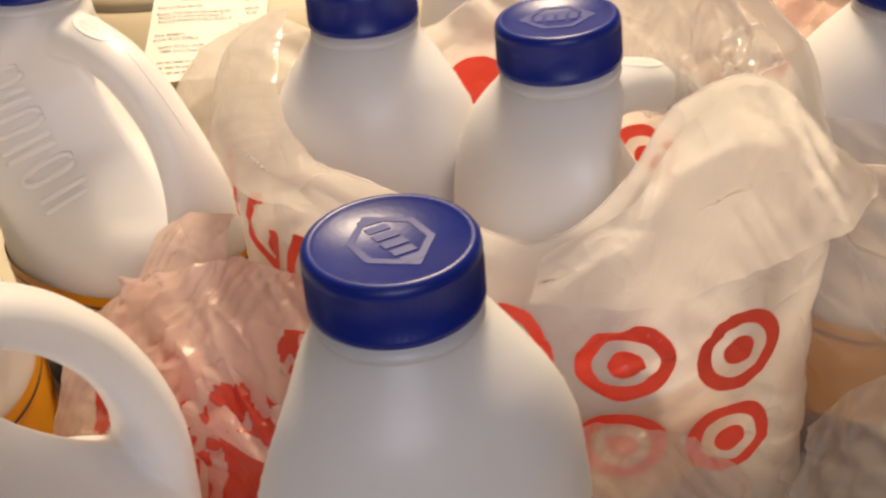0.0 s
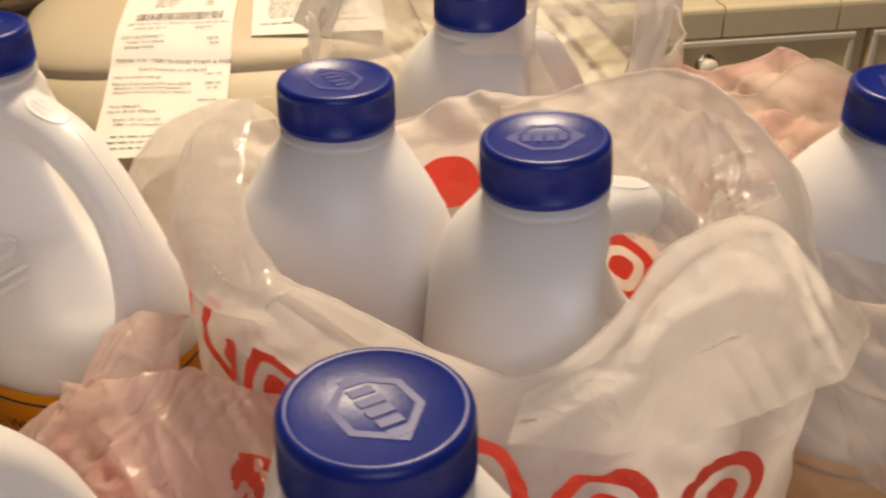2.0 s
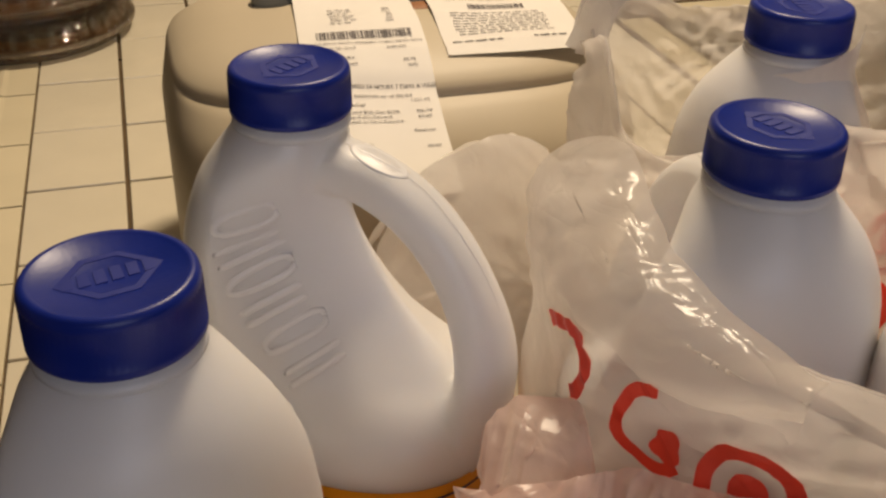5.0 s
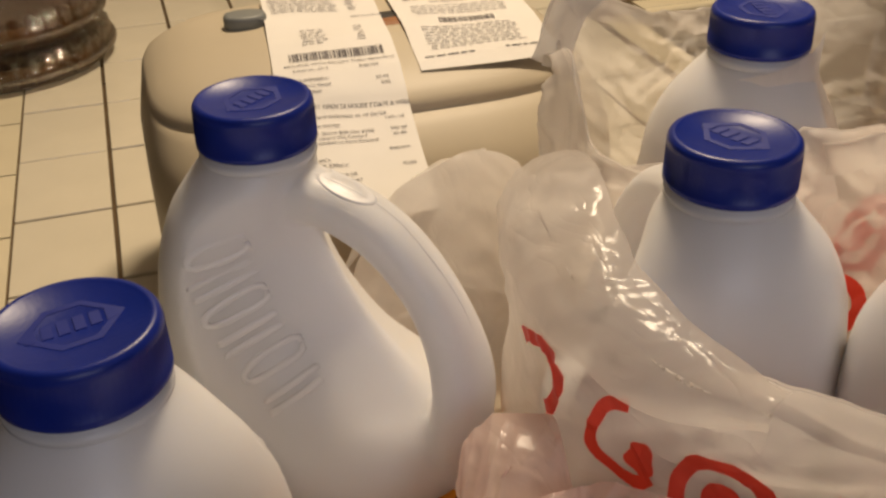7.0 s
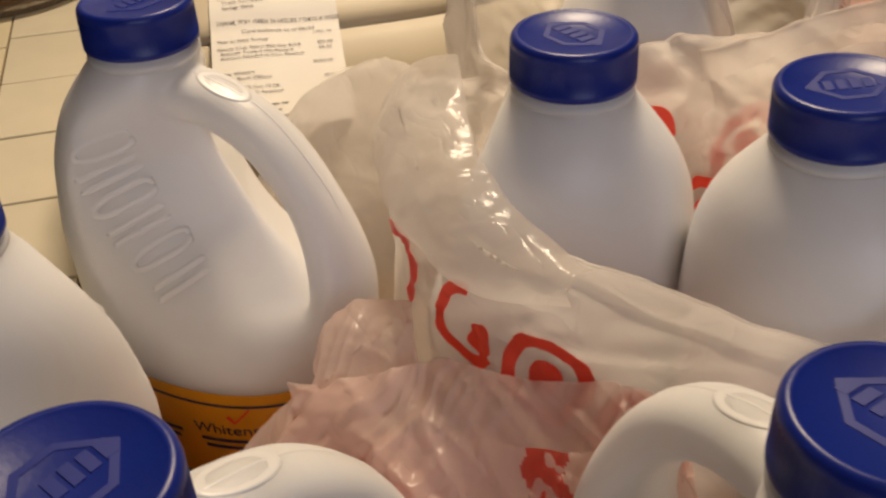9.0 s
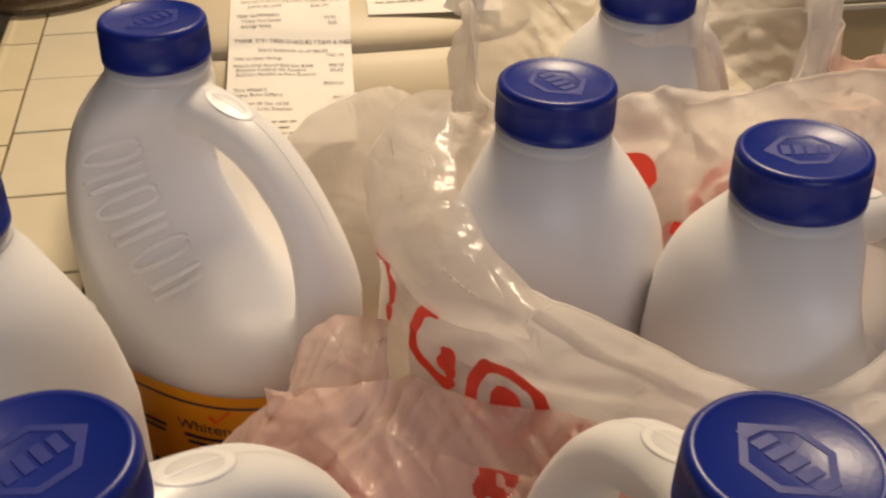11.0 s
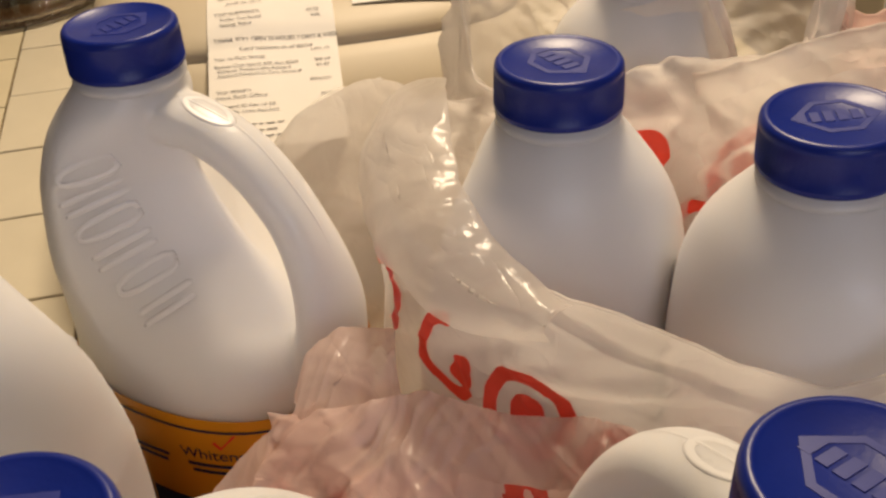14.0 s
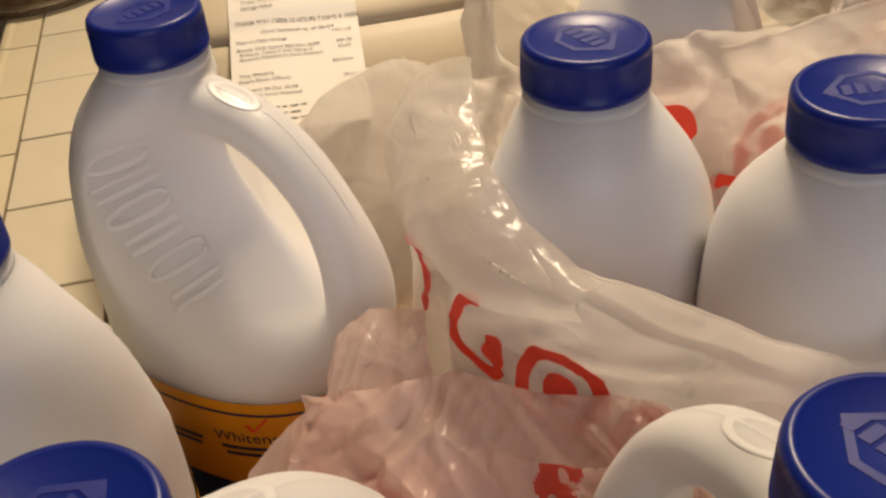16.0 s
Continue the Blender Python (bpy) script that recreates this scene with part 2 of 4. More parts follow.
def edge_profile(length, width):
    """A trim tile whose outer edge rolls over and down: x from 0 (inner) to width (outer), lying along y."""
    prof = [(0, -0.007), (0.0, 0.0), (width - 0.016, 0.0), (width - 0.010, 0.0012), (width - 0.004, 0.0), (width - 0.001, -0.003), (width, -0.008), (width, -0.046), (width - 0.006, -0.046), (width - 0.006, -0.007)]
    bm = bmesh.new()
    loft(bm, [[(x, y, z) for x, z in prof] for y in (-length / 2, length / 2)])
    bmesh.ops.recalc_face_normals(bm, faces=bm.faces)
    return bm


def place_tiles():
    me = shared_mesh("tile", box(bmesh.new(), -TX / 2 + 0.0021, TX / 2 - 0.0021, -TY / 2 + 0.0016, TY / 2 - 0.0016, -0.008, 0.0, 0.0014, 2), M_TILE)
    for i in range(0, 24):
        for j in range(-9, 9):
            x, y = OX - TX / 2 + i * TX, OY + TY / 2 + j * TY
            if (x > 0.72 and y < 0.38) or y > 1.15:
                continue
            ob = new("tile", me)
            ob.parent = counter
            ob.location = (x, y, random.uniform(-0.0004, 0.0004))
            ob.rotation_euler = (random.uniform(-0.004, 0.004), random.uniform(-0.004, 0.004), 0)
    wide = OX - TX - EDGE_X
    me = shared_mesh("edge_tile", edge_profile(TY - 0.0026, wide - 0.001), M_EDGE)
    for j in range(-9, 8):
        ob = new("edge_tile", me)
        ob.parent = counter
        ob.matrix_local = pose(OX - TX, OY + TY / 2 + j * TY - 0.028, random.uniform(-0.0004, 0.0004), 0, 0, 180)
    me = shared_mesh("edge_tile", edge_profile(0.186, 0.05), M_EDGE)
    for i in range(8):
        ob = new("edge_tile", me)
        ob.parent = counter
        ob.matrix_local = pose(0.853 + 0.189 * i, CROSS_Y + 0.049, 0, 0, 0, -90)
    for j in range(8):
        ob = new("edge_tile", me)
        ob.parent = counter
        ob.matrix_local = pose(RIGHT_X - 0.05, 0.235 - 0.189 * j, 0.0, 0, 0, 0)


# the bank of drawers under the far leg of the counter
bank = tagged(new("drawer_cabinet"), "beige painted base cabinet with lipped drawers under the counter", "cabinet")
part("body", box(bmesh.new(), 0.70, 2.4, CROSS_Y + 0.02, 1.19, -0.92, -0.048), M_WOOD, bank, smooth=False)


def add_drawer(x0, x1, z0, z1, knob_x):
    y = CROSS_Y + 0.02
    bm = box(bmesh.new(), x0, x1, y - 0.018, y - 0.001, z0, z1, 0.004, 2)
    d = part("drawer_front", bm, M_WOOD, bank, "beige painted drawer front with a moulded lip", smooth=False)
    bm = bmesh.new()
    for a in ((x0, x1, z1 - 0.012, z1 - 0.002), (x0, x1, z0 + 0.002, z0 + 0.012)):
        box(bm, a[0] + 0.002, a[1] - 0.002, y - 0.022, y - 0.0175, a[2], a[3], 0.0015, 1)
    for a in ((x0 + 0.002, x0 + 0.012), (x1 - 0.012, x1 - 0.002)):
        box(bm, a[0], a[1], y - 0.0215, y - 0.0175, z0 + 0.0125, z1 - 0.0125, 0.0015, 1)
    part("lip", bm, M_PORCELAIN, d, "lighter moulded lip", smooth=False)
    zc = max(z1 - 0.042, (z0 + z1) / 2)
    bm = bmesh.new()
    turn = [(0.0, 0.006), (0.008, 0.006), (0.010, 0.013), (0.013, 0.015), (0.018, 0.0145), (0.022, 0.011), (0.024, 0.004)]
    loft(bm, [[(knob_x + r * math.cos(k * math.pi / 12), y - 0.018 - h, zc + r * math.sin(k * math.pi / 12)) for k in range(24)] for h, r in turn])
    part("knob", bm, M_PORCELAIN, d, "white porcelain knob")
    bm = bmesh.new()
    loft(bm, [[(knob_x + r * math.cos(k * math.pi / 12), y - 0.018 - h, zc + r * math.sin(k * math.pi / 12)) for k in range(24)] for h, r in ((0, 0.018), (0.002, 0.018), (0.004, 0.014), (0.004, 0.006))])
    part("backplate", bm, M_CHROME, d, "chrome knob backplate")


for x0, x1, kx in ((0.72, 1.174, 0.928), (1.20, 1.62, 1.41), (1.65, 2.1, 1.87)):
    add_drawer(x0, x1, -0.20, -0.049, kx)
    add_drawer(x0, x1, -0.88, -0.225, x1 - 0.04)

# ---- bottles ----
BODY = [  # z, left, right, half depth, squareness
    (0.000, -0.052, 0.104, 0.058, 2.3), (0.006, -0.058, 0.110, 0.064, 2.3), (0.098, -0.060, 0.113, 0.067, 2.3),
    (0.116, -0.060, 0.114, 0.067, 2.3), (0.126, -0.060, 0.113, 0.067, 2.2), (0.135, -0.060, 0.108, 0.067, 2.15),
    (0.143, -0.060, 0.100, 0.0668, 2.1), (0.152, -0.060, 0.089, 0.0665, 2.05), (0.165, -0.0595, 0.076, 0.066, 2.0),
    (0.176, -0.059, 0.066, 0.0655, 2.0), (0.190, -0.058, 0.055, 0.0640, 1.95), (0.209, -0.0555, 0.043, 0.0605, 1.9),
    (0.222, -0.0530, 0.036, 0.0578, 1.9), (0.232, -0.0500, 0.031, 0.0545, 1.9), (0.242, -0.0462, 0.0275, 0.0500, 1.95),
    (0.250, -0.0425, 0.0262, 0.0455, 2.0), (0.258, -0.0375, 0.0258, 0.0395, 2.0), (0.264, -0.0330, 0.0256, 0.0342, 2.0),
    (0.270, -0.0285, 0.0255, 0.0290, 2.0), (0.2735, -0.0260, 0.0252, 0.0262, 2.0), (0.284, -0.024, 0.024, 0.024, 2.0)]
PINCH = [(0.0, 0.0), (0.120, 0.0), (0.135, 0.15), (0.15, 0.45), (0.165, 0.62), (0.185, 0.80), (0.225, 0.80), (0.245, 0.45), (0.263, 0.0), (0.30, 0.0)]


def curve_through(way, n):
    pts = []
    for i in range(n):
        u = i / (n - 1) * (len(way) - 1)
        k = min(int(u), len(way) - 2)
        s = u - k
        p0, p1, p2, p3 = way[max(k - 1, 0)], way[k], way[k + 1], way[min(k + 2, len(way) - 1)]
        pts.append(0.5 * (2 * p1 + (p2 - p0) * s + (2 * p0 - 5 * p1 + 4 * p2 - p3) * s * s + (3 * p1 - p0 - 3 * p2 + p3) * s ** 3))
    return pts


def hollow(q):
    """How far the broad sides draw in, from the front face (0) to the edge by the handle (1)."""
    return min(1, max(0, q + 0.08) / 1.0) ** 0.9


def body_ring(z, grow=0.0, n=48):
    l, r, d, p = ease(BODY, z)
    pinch = ease(PINCH, z)[0]
    mid, half = (l + r) / 2, (r - l) / 2 + grow
    ring = oval(mid, 0, z, half, d + grow, p, n)
    # the side toward the handle narrows to a blade
    return [(x, y * (1 - pinch * hollow((x - mid) / half)), zz) for x, y, zz in ring]


def face_y(x, z, grow=0.0):
    """How far out the body's broad face lies at a place."""
    l, r, d, p = ease(BODY, z)
    pinch, q = ease(PINCH, z)[0], (x - (l + r) / 2) / ((r - l) / 2)
    return -(d + grow) * max(0.02, 1 - min(abs(q), 0.98) ** p) ** (1 / p) * (1 - pinch * hollow(q))


HANDLE = curve_through([Vector(p) for p in ((0.004, 0, 0.252), (0.036, 0, 0.252), (0.069, 0, 0.237), (0.095, 0, 0.204), (0.107, 0, 0.160), (0.100, 0, 0.105))], 33)


def handle_frame(i):
    t = (HANDLE[min(i + 1, 32)] - HANDLE[max(i - 1, 0)]).normalized()
    return HANDLE[i], Vector((t.z, 0, -t.x)), 0.0155 + 0.0035 * max(0, 1 - i / 8) + 0.07 * max(0, i / 32 - 0.56) ** 1.5


def bottle_body():
    bm = bmesh.new()
    loft(bm, [body_ring(0.284 * i / 90, 0.0, 64) for i in range(91)])
    rings = []
    for i in range(33):
        p, side, deep = handle_frame(i)
        thick = 0.0125 + 0.0025 * max(0, i / 32 - 0.6)
        rings.append([p + side * (thick * math.copysign(abs(math.cos(a)) ** 0.85, math.cos(a))) + Vector((0, deep * math.copysign(abs(math.sin(a)) ** 0.85, math.sin(a)), 0)) for a in (2 * math.pi * k / 28 for k in range(28))])
    loft(bm, rings)
    return bm


def mould_seam(body):
    """The fine raised joint line that runs along the top of the handle."""
    bm = bmesh.new()
    rings = []
    for i in range(5, 29):
        p, side, deep = handle_frame(i)
        if side.x < 0:
            side = -side
        c, w = p + side * 0.0113, 0.0014
        rings.append([c + side * (w * math.cos(a)) + Vector((0, w * 0.9 * math.sin(a) + 0.0006 * math.sin(i * 0.7), 0)) for a in (2 * math.pi * k / 8 for k in range(8))])
    loft(bm, rings)
    part("mould_seam", bm, M_MARK, body)


def ring_bar(bm, pts, z, h):
    """A low raised bar through points of a plane."""
    lo = [bm.verts.new((x, y, z)) for x, y in pts]
    hi = [bm.verts.new((x, y, z + h)) for x, y in pts]
    n = len(pts)
    bm.faces.new(hi)
    bm.faces.new(lo[::-1])
    for i in range(n):
        bm.faces.new((lo[i], lo[(i + 1) % n], hi[(i + 1) % n], hi[i]))


def cap_emblem(cap):
    """A stretched six-sided outline with a row of slanted strokes across it, all raised."""
    outer = [(-0.0175, 0.0), (-0.0065, 0.0125), (0.0065, 0.0125), (0.0175, 0.0), (0.0065, -0.0125), (-0.0065, -0.0125)]
    inner = [(x * 0.82, y * 0.80) for x, y in outer]
    bm = bmesh.new()
    rows = [[bm.verts.new((x, y, z)) for x, y in pts] for pts, z in ((outer, 0.2980), (outer, 0.29862), (inner, 0.29862), (inner, 0.2980))]
    for a, b in zip(rows, rows[1:]):
        for i in range(6):
            bm.faces.new((a[i], a[(i + 1) % 6], b[(i + 1) % 6], b[i]))
    part("emblem_outline", bm, M_EMBLEM, cap, "raised six-sided outline", smooth=False)
    for k in range(6):
        x, w, h = -0.0155 + k * 0.0052, 0.0036, 0.0042 - 0.0003 * abs(k - 2.5)
        bm = bmesh.new()
        ring_bar(bm, [(x, -h), (x + w, -h), (x + w + 0.0008, h), (x + 0.0008, h)], 0.2980, 0.0007)
        part("emblem_stroke", bm, M_EMBLEM, cap, smooth=False)


def handle_pad(body):
    """A shallow oval pad where the mould pinched the handle off beside the neck."""
    p, side, deep = handle_frame(8)
    if side.x < 0:
        side = -side
    t = side.cross(Vector((0, 1, 0)))
    bm = bmesh.new()
    loft(bm, [[p + side * h + t * (0.016 * k * math.cos(a)) + Vector((0, 0.0085 * k * math.sin(a), 0)) for a in (2 * math.pi * m / 32 for m in range(32))] for h, k in ((0.0085, 1.0), (0.0111, 1.0), (0.01165, 0.95), (0.0118, 0.86), (0.0118, 0.05))])
    part("moulded_pad", bm, M_MARK, body, "flat oval pad on the handle")


def raised_line(name, body, way, width):
    """A rounded raised line through points (x, z) of the body's broad face."""
    pts = [Vector((x, face_y(x, z) + 0.0013 - 0.00006 * (0.24 - z) / 0.012, z)) for x, z in way]
    rings = []
    for i, p in enumerate(pts):
        t = (pts[min(i + 1, len(pts) - 1)] - pts[max(i - 1, 0)]).normalized()
        side = t.cross(Vector((0, -1, 0))).normalized()
        w = width * (0.45 if i in (0, len(pts) - 1) else 1)
        rings.append([p + side * (w * math.cos(c)) + Vector((0, -1, 0)) * (0.0016 * math.sin(c)) for c in (2 * math.pi * m / 10 for m in range(10))])
    bm = bmesh.new()
    loft(bm, rings)
    part(name, bm, M_MARK, body)


def body_marks(body):
    """A column of raised rounded rings and bars that slants down the broad face of the body."""
    for k in range(6):
        cx, cz, tip = -0.002 + 0.0012 * k + 0.0012 * k * k, 0.236 - 0.0142 * k, 0.30 + 0.05 * k
        wide, high = 0.0105, 0.0048
        for loop in ((1,) if k % 2 == 0 else (0.7, -0.7)):
            way = []
            for m in range(15):
                a = 2 * math.pi * m / 14
                if k % 2 == 0:
                    u, v = wide * math.copysign(abs(math.cos(a)) ** 0.7, math.cos(a)), high * math.copysign(abs(math.sin(a)) ** 0.7, math.sin(a))
                else:
                    u, v = wide * (m / 7 - 1), high * loop
                way.append((cx + u * math.cos(tip) - v * math.sin(tip), cz + u * math.sin(tip) + v * math.cos(tip)))
            raised_line("raised_mark", body, way, 0.0024)


def text_mesh(words, size):
    data = bpy.data.curves.new("text", "FONT")
    data.body, data.size, data.align_x = words, size, "LEFT"
    ob = bpy.data.objects.new("text", data)
    scene.collection.objects.link(ob)
    bpy.context.view_layer.update()
    me = bpy.data.meshes.new_from_object(ob.evaluated_get(bpy.context.evaluated_depsgraph_get()))
    bpy.data.objects.remove(ob)
    return me


def make_bottle():
    root = tagged(new("bleach_bottle"), "white plastic bleach bottle with a ribbed blue screw cap", "bottle", "bleach bottles")
    body = part("body", bottle_body(), M_BOTTLE, root, "white translucent-looking moulded body with a loop handle")
    rm = body.modifiers.new("skin", "REMESH")
    rm.mode, rm.voxel_size, rm.use_smooth_shade = "VOXEL", 0.0021, True
    sm = body.modifiers.new("soften", "SMOOTH")
    sm.factor, sm.iterations = 0.5, 6
    body_marks(body)
    mould_seam(body)
    handle_pad(body)
    # cap
    bm = bmesh.new()
    R, n = 0.029, 144
    prof = [(0.2775, 0.0268, 0), (0.2775, R - 0.0006, 0), (0.2782, R, 0), (0.2805, R, 0), (0.281, R, 1), (0.2945, R - 0.0003, 1), (0.2955, R - 0.0003, 0), (0.2977, R - 0.0007, 0), (0.2992, R - 0.0017, 0), (0.2998, R - 0.003, 0), (0.2995, R - 0.0043, 0), (0.2985, R - 0.0054, 0), (0.2983, 0.001, 0)]
    loft(bm, [[((r - (0.0009 if rib and k % 2 else 0)) * math.cos(2 * math.pi * k / n), (r - (0.0009 if rib and k % 2 else 0)) * math.sin(2 * math.pi * k / n), z) for k in range(n)] for z, r, rib in prof])
    cap = part("cap", bm, M_CAP, root, "ribbed blue screw cap")
    cap_emblem(cap)
    # neck collar
    bm = bmesh.new()
    loft(bm, [[(r * math.cos(2 * math.pi * k / 64), r * math.sin(2 * math.pi * k / 64), z) for k in range(64)] for z, r in ((0.2705, 0.0275), (0.2715, 0.0284), (0.2738, 0.0284), (0.2748, 0.0268), (0.2774, 0.0255))], False, False)
    part("neck_collar", bm, M_BOTTLE, root)
    # label round the belly
    bm = bmesh.new()
    loft(bm, [body_ring(z, 0.0012, 96) for z in (0.014, 0.05, 0.09, 0.1135)], False, False)
    label = part("label", bm, M_LABEL, root, "orange printed label")
    bm = bmesh.new()
    loft(bm, [body_ring(z, 0.0016, 96) for z in (0.1045, 0.1062)], False, False)
    part("label_line", bm, M_NAVY, label, "thin navy line")
    bm = bmesh.new()
    loft(bm, [body_ring(z, 0.0016, 96) for z in (0.012, 0.03, 0.048)], False, False)
    part("label_band", bm, M_NAVY, label, "dark navy lower band")

    def wrap(me, x0, z0, name, mat):
        bm = bmesh.new()
        bm.from_mesh(me)
        for v in bm.verts:
            x, z = x0 + v.co.x, z0 + v.co.y
            v.co = Vector((x, face_y(x, z, 0.0022), z))
        ob = part(name, bm, mat, label, smooth=False)
        return ob

    wrap(text_mesh("Whitens", 0.0105), 0.046, 0.0845, "label_word", M_NAVY)
    for zz, w in ((0.0745, 0.026), (0.0695, 0.022)):
        bm = bmesh.new()
        bmesh.ops.create_grid(bm, x_segments=8, y_segments=1, size=0.5)
        for v in bm.verts:
            v.co = Vector((v.co.x * w + 0.016, v.co.y * 0.0024, 0))
        me = bpy.data.meshes.new("bar")
        bm.to_mesh(me)
        bm.free()
        wrap(me, 0.046, zz + 0.005, "label_bar", M_NAVY)
        wrap(me, 0.008, zz + 0.007, "label_bar", M_NAVY)
    bm = bmesh.new()
    for pts in ([(0, 0.003), (0.0018, 0.0042), (0.0045, 0), (0.004, -0.002)], [(0.004, -0.002), (0.0045, 0.0), (0.012, 0.0095), (0.0128, 0.0085)]):
        bm.faces.new([bm.verts.new((x, y, 0)) for x, y in pts])
    me = bpy.data.meshes.new("tick")
    bm.to_mesh(me)
    bm.free()
    wrap(me, 0.066, 0.0945, "label_tick", M_RED)
    return root


PLACES = [  # cap's place, turn of the handle, turn of the cap, lean of the top toward +x and +y in degrees
    (0.103, -0.509, -42, 40, 0, 0), (0.292, -0.6225, 84, -68, 0, 0), (0.375, -0.7065, 24, -12, -3.0, 0.0), (0.394, -0.4815, 38, 80, 0, 0), (0.281, -0.8735, 100, -65, 0, 0),
    (0.0205, -0.674, 102, 15, 0, 0), (0.080, -0.8355, 36, 40, 0, 0), (0.563, -0.681, 32, -60, 0, 0)]
first = make_bottle()
for n, (x, y, turn, twist, lean_x, lean_y) in enumerate(PLACES):
    stand = pose(x, y, 0.298) @ pose(0, 0, 0, -lean_y, lean_x, 0) @ pose(0, 0, -0.298, 0, 0, turn)
    ob = copy_thing(first, stand) if n else first
    if not n:
        ob.matrix_world = stand
    for c in ob.children:
        if c.name.startswith("cap"):
            c.rotation_euler = (0, 0, radians(twist - turn))


# ---- plastic bags ----
FOLDS = []
for k in range(9):
    way = Vector((random.uniform(-1, 1), random.uniform(-1, 1), random.uniform(-1, 1))).normalized()
    FOLDS.append((way, random.uniform(0.7, 1.9), random.uniform(0, 1)))


def crease(p, size, seed):
    """Straight folds in many directions, each fading in and out, as in crumpled film; about 0 to 1."""
    q = Vector(p) / size
    total = weight = 0.0
    for k, (way, rate, shift) in enumerate(FOLDS):
        bend = 0.25 * noise.noise(q * 0.5 + Vector((k, seed, 0)))
        f = (q.dot(way) + bend) * rate * 0.55 + shift + seed * 0.37 * (k + 1)
        tri = abs((f - math.floor(f)) * 2 - 1)
        w = max(0.0, noise.noise(q * 0.45 + Vector((seed * 3.1, k * 2.7, 1.3))) + 0.12)
        total += w * tri
        weight += w
    return total / weight if weight > 1e-4 else 0.5


def wrinkle(p, run, rise, seed):
    """Height of draped film at a place: slow swells, a few long folds and sharper creases where it is gathered; about -1 to 1."""
    off = Vector((seed * 3.7, seed * 1.3, -seed * 2.1))
    swell = noise.noise(p * 11 + off) + 0.45 * noise.noise(p * 25 + off)
    fold = 0.0
    for a, b, c, d, big in ((7, 5, -16, 40, 0.55), (5, -4, 22, 34, 0.45), (16, 10, -50, 80, 0.22), (14, -9, 60, 66, 0.20)):
        n = noise.noise(Vector((run * a + rise * b, run * c + rise * d, seed + big * 9)))
        fold += big * max(0.0, 1 - 3.2 * abs(n)) * max(0.0, 0.25 + 1.6 * noise.noise(p * 13 + off * big))
    return 0.75 * swell + fold


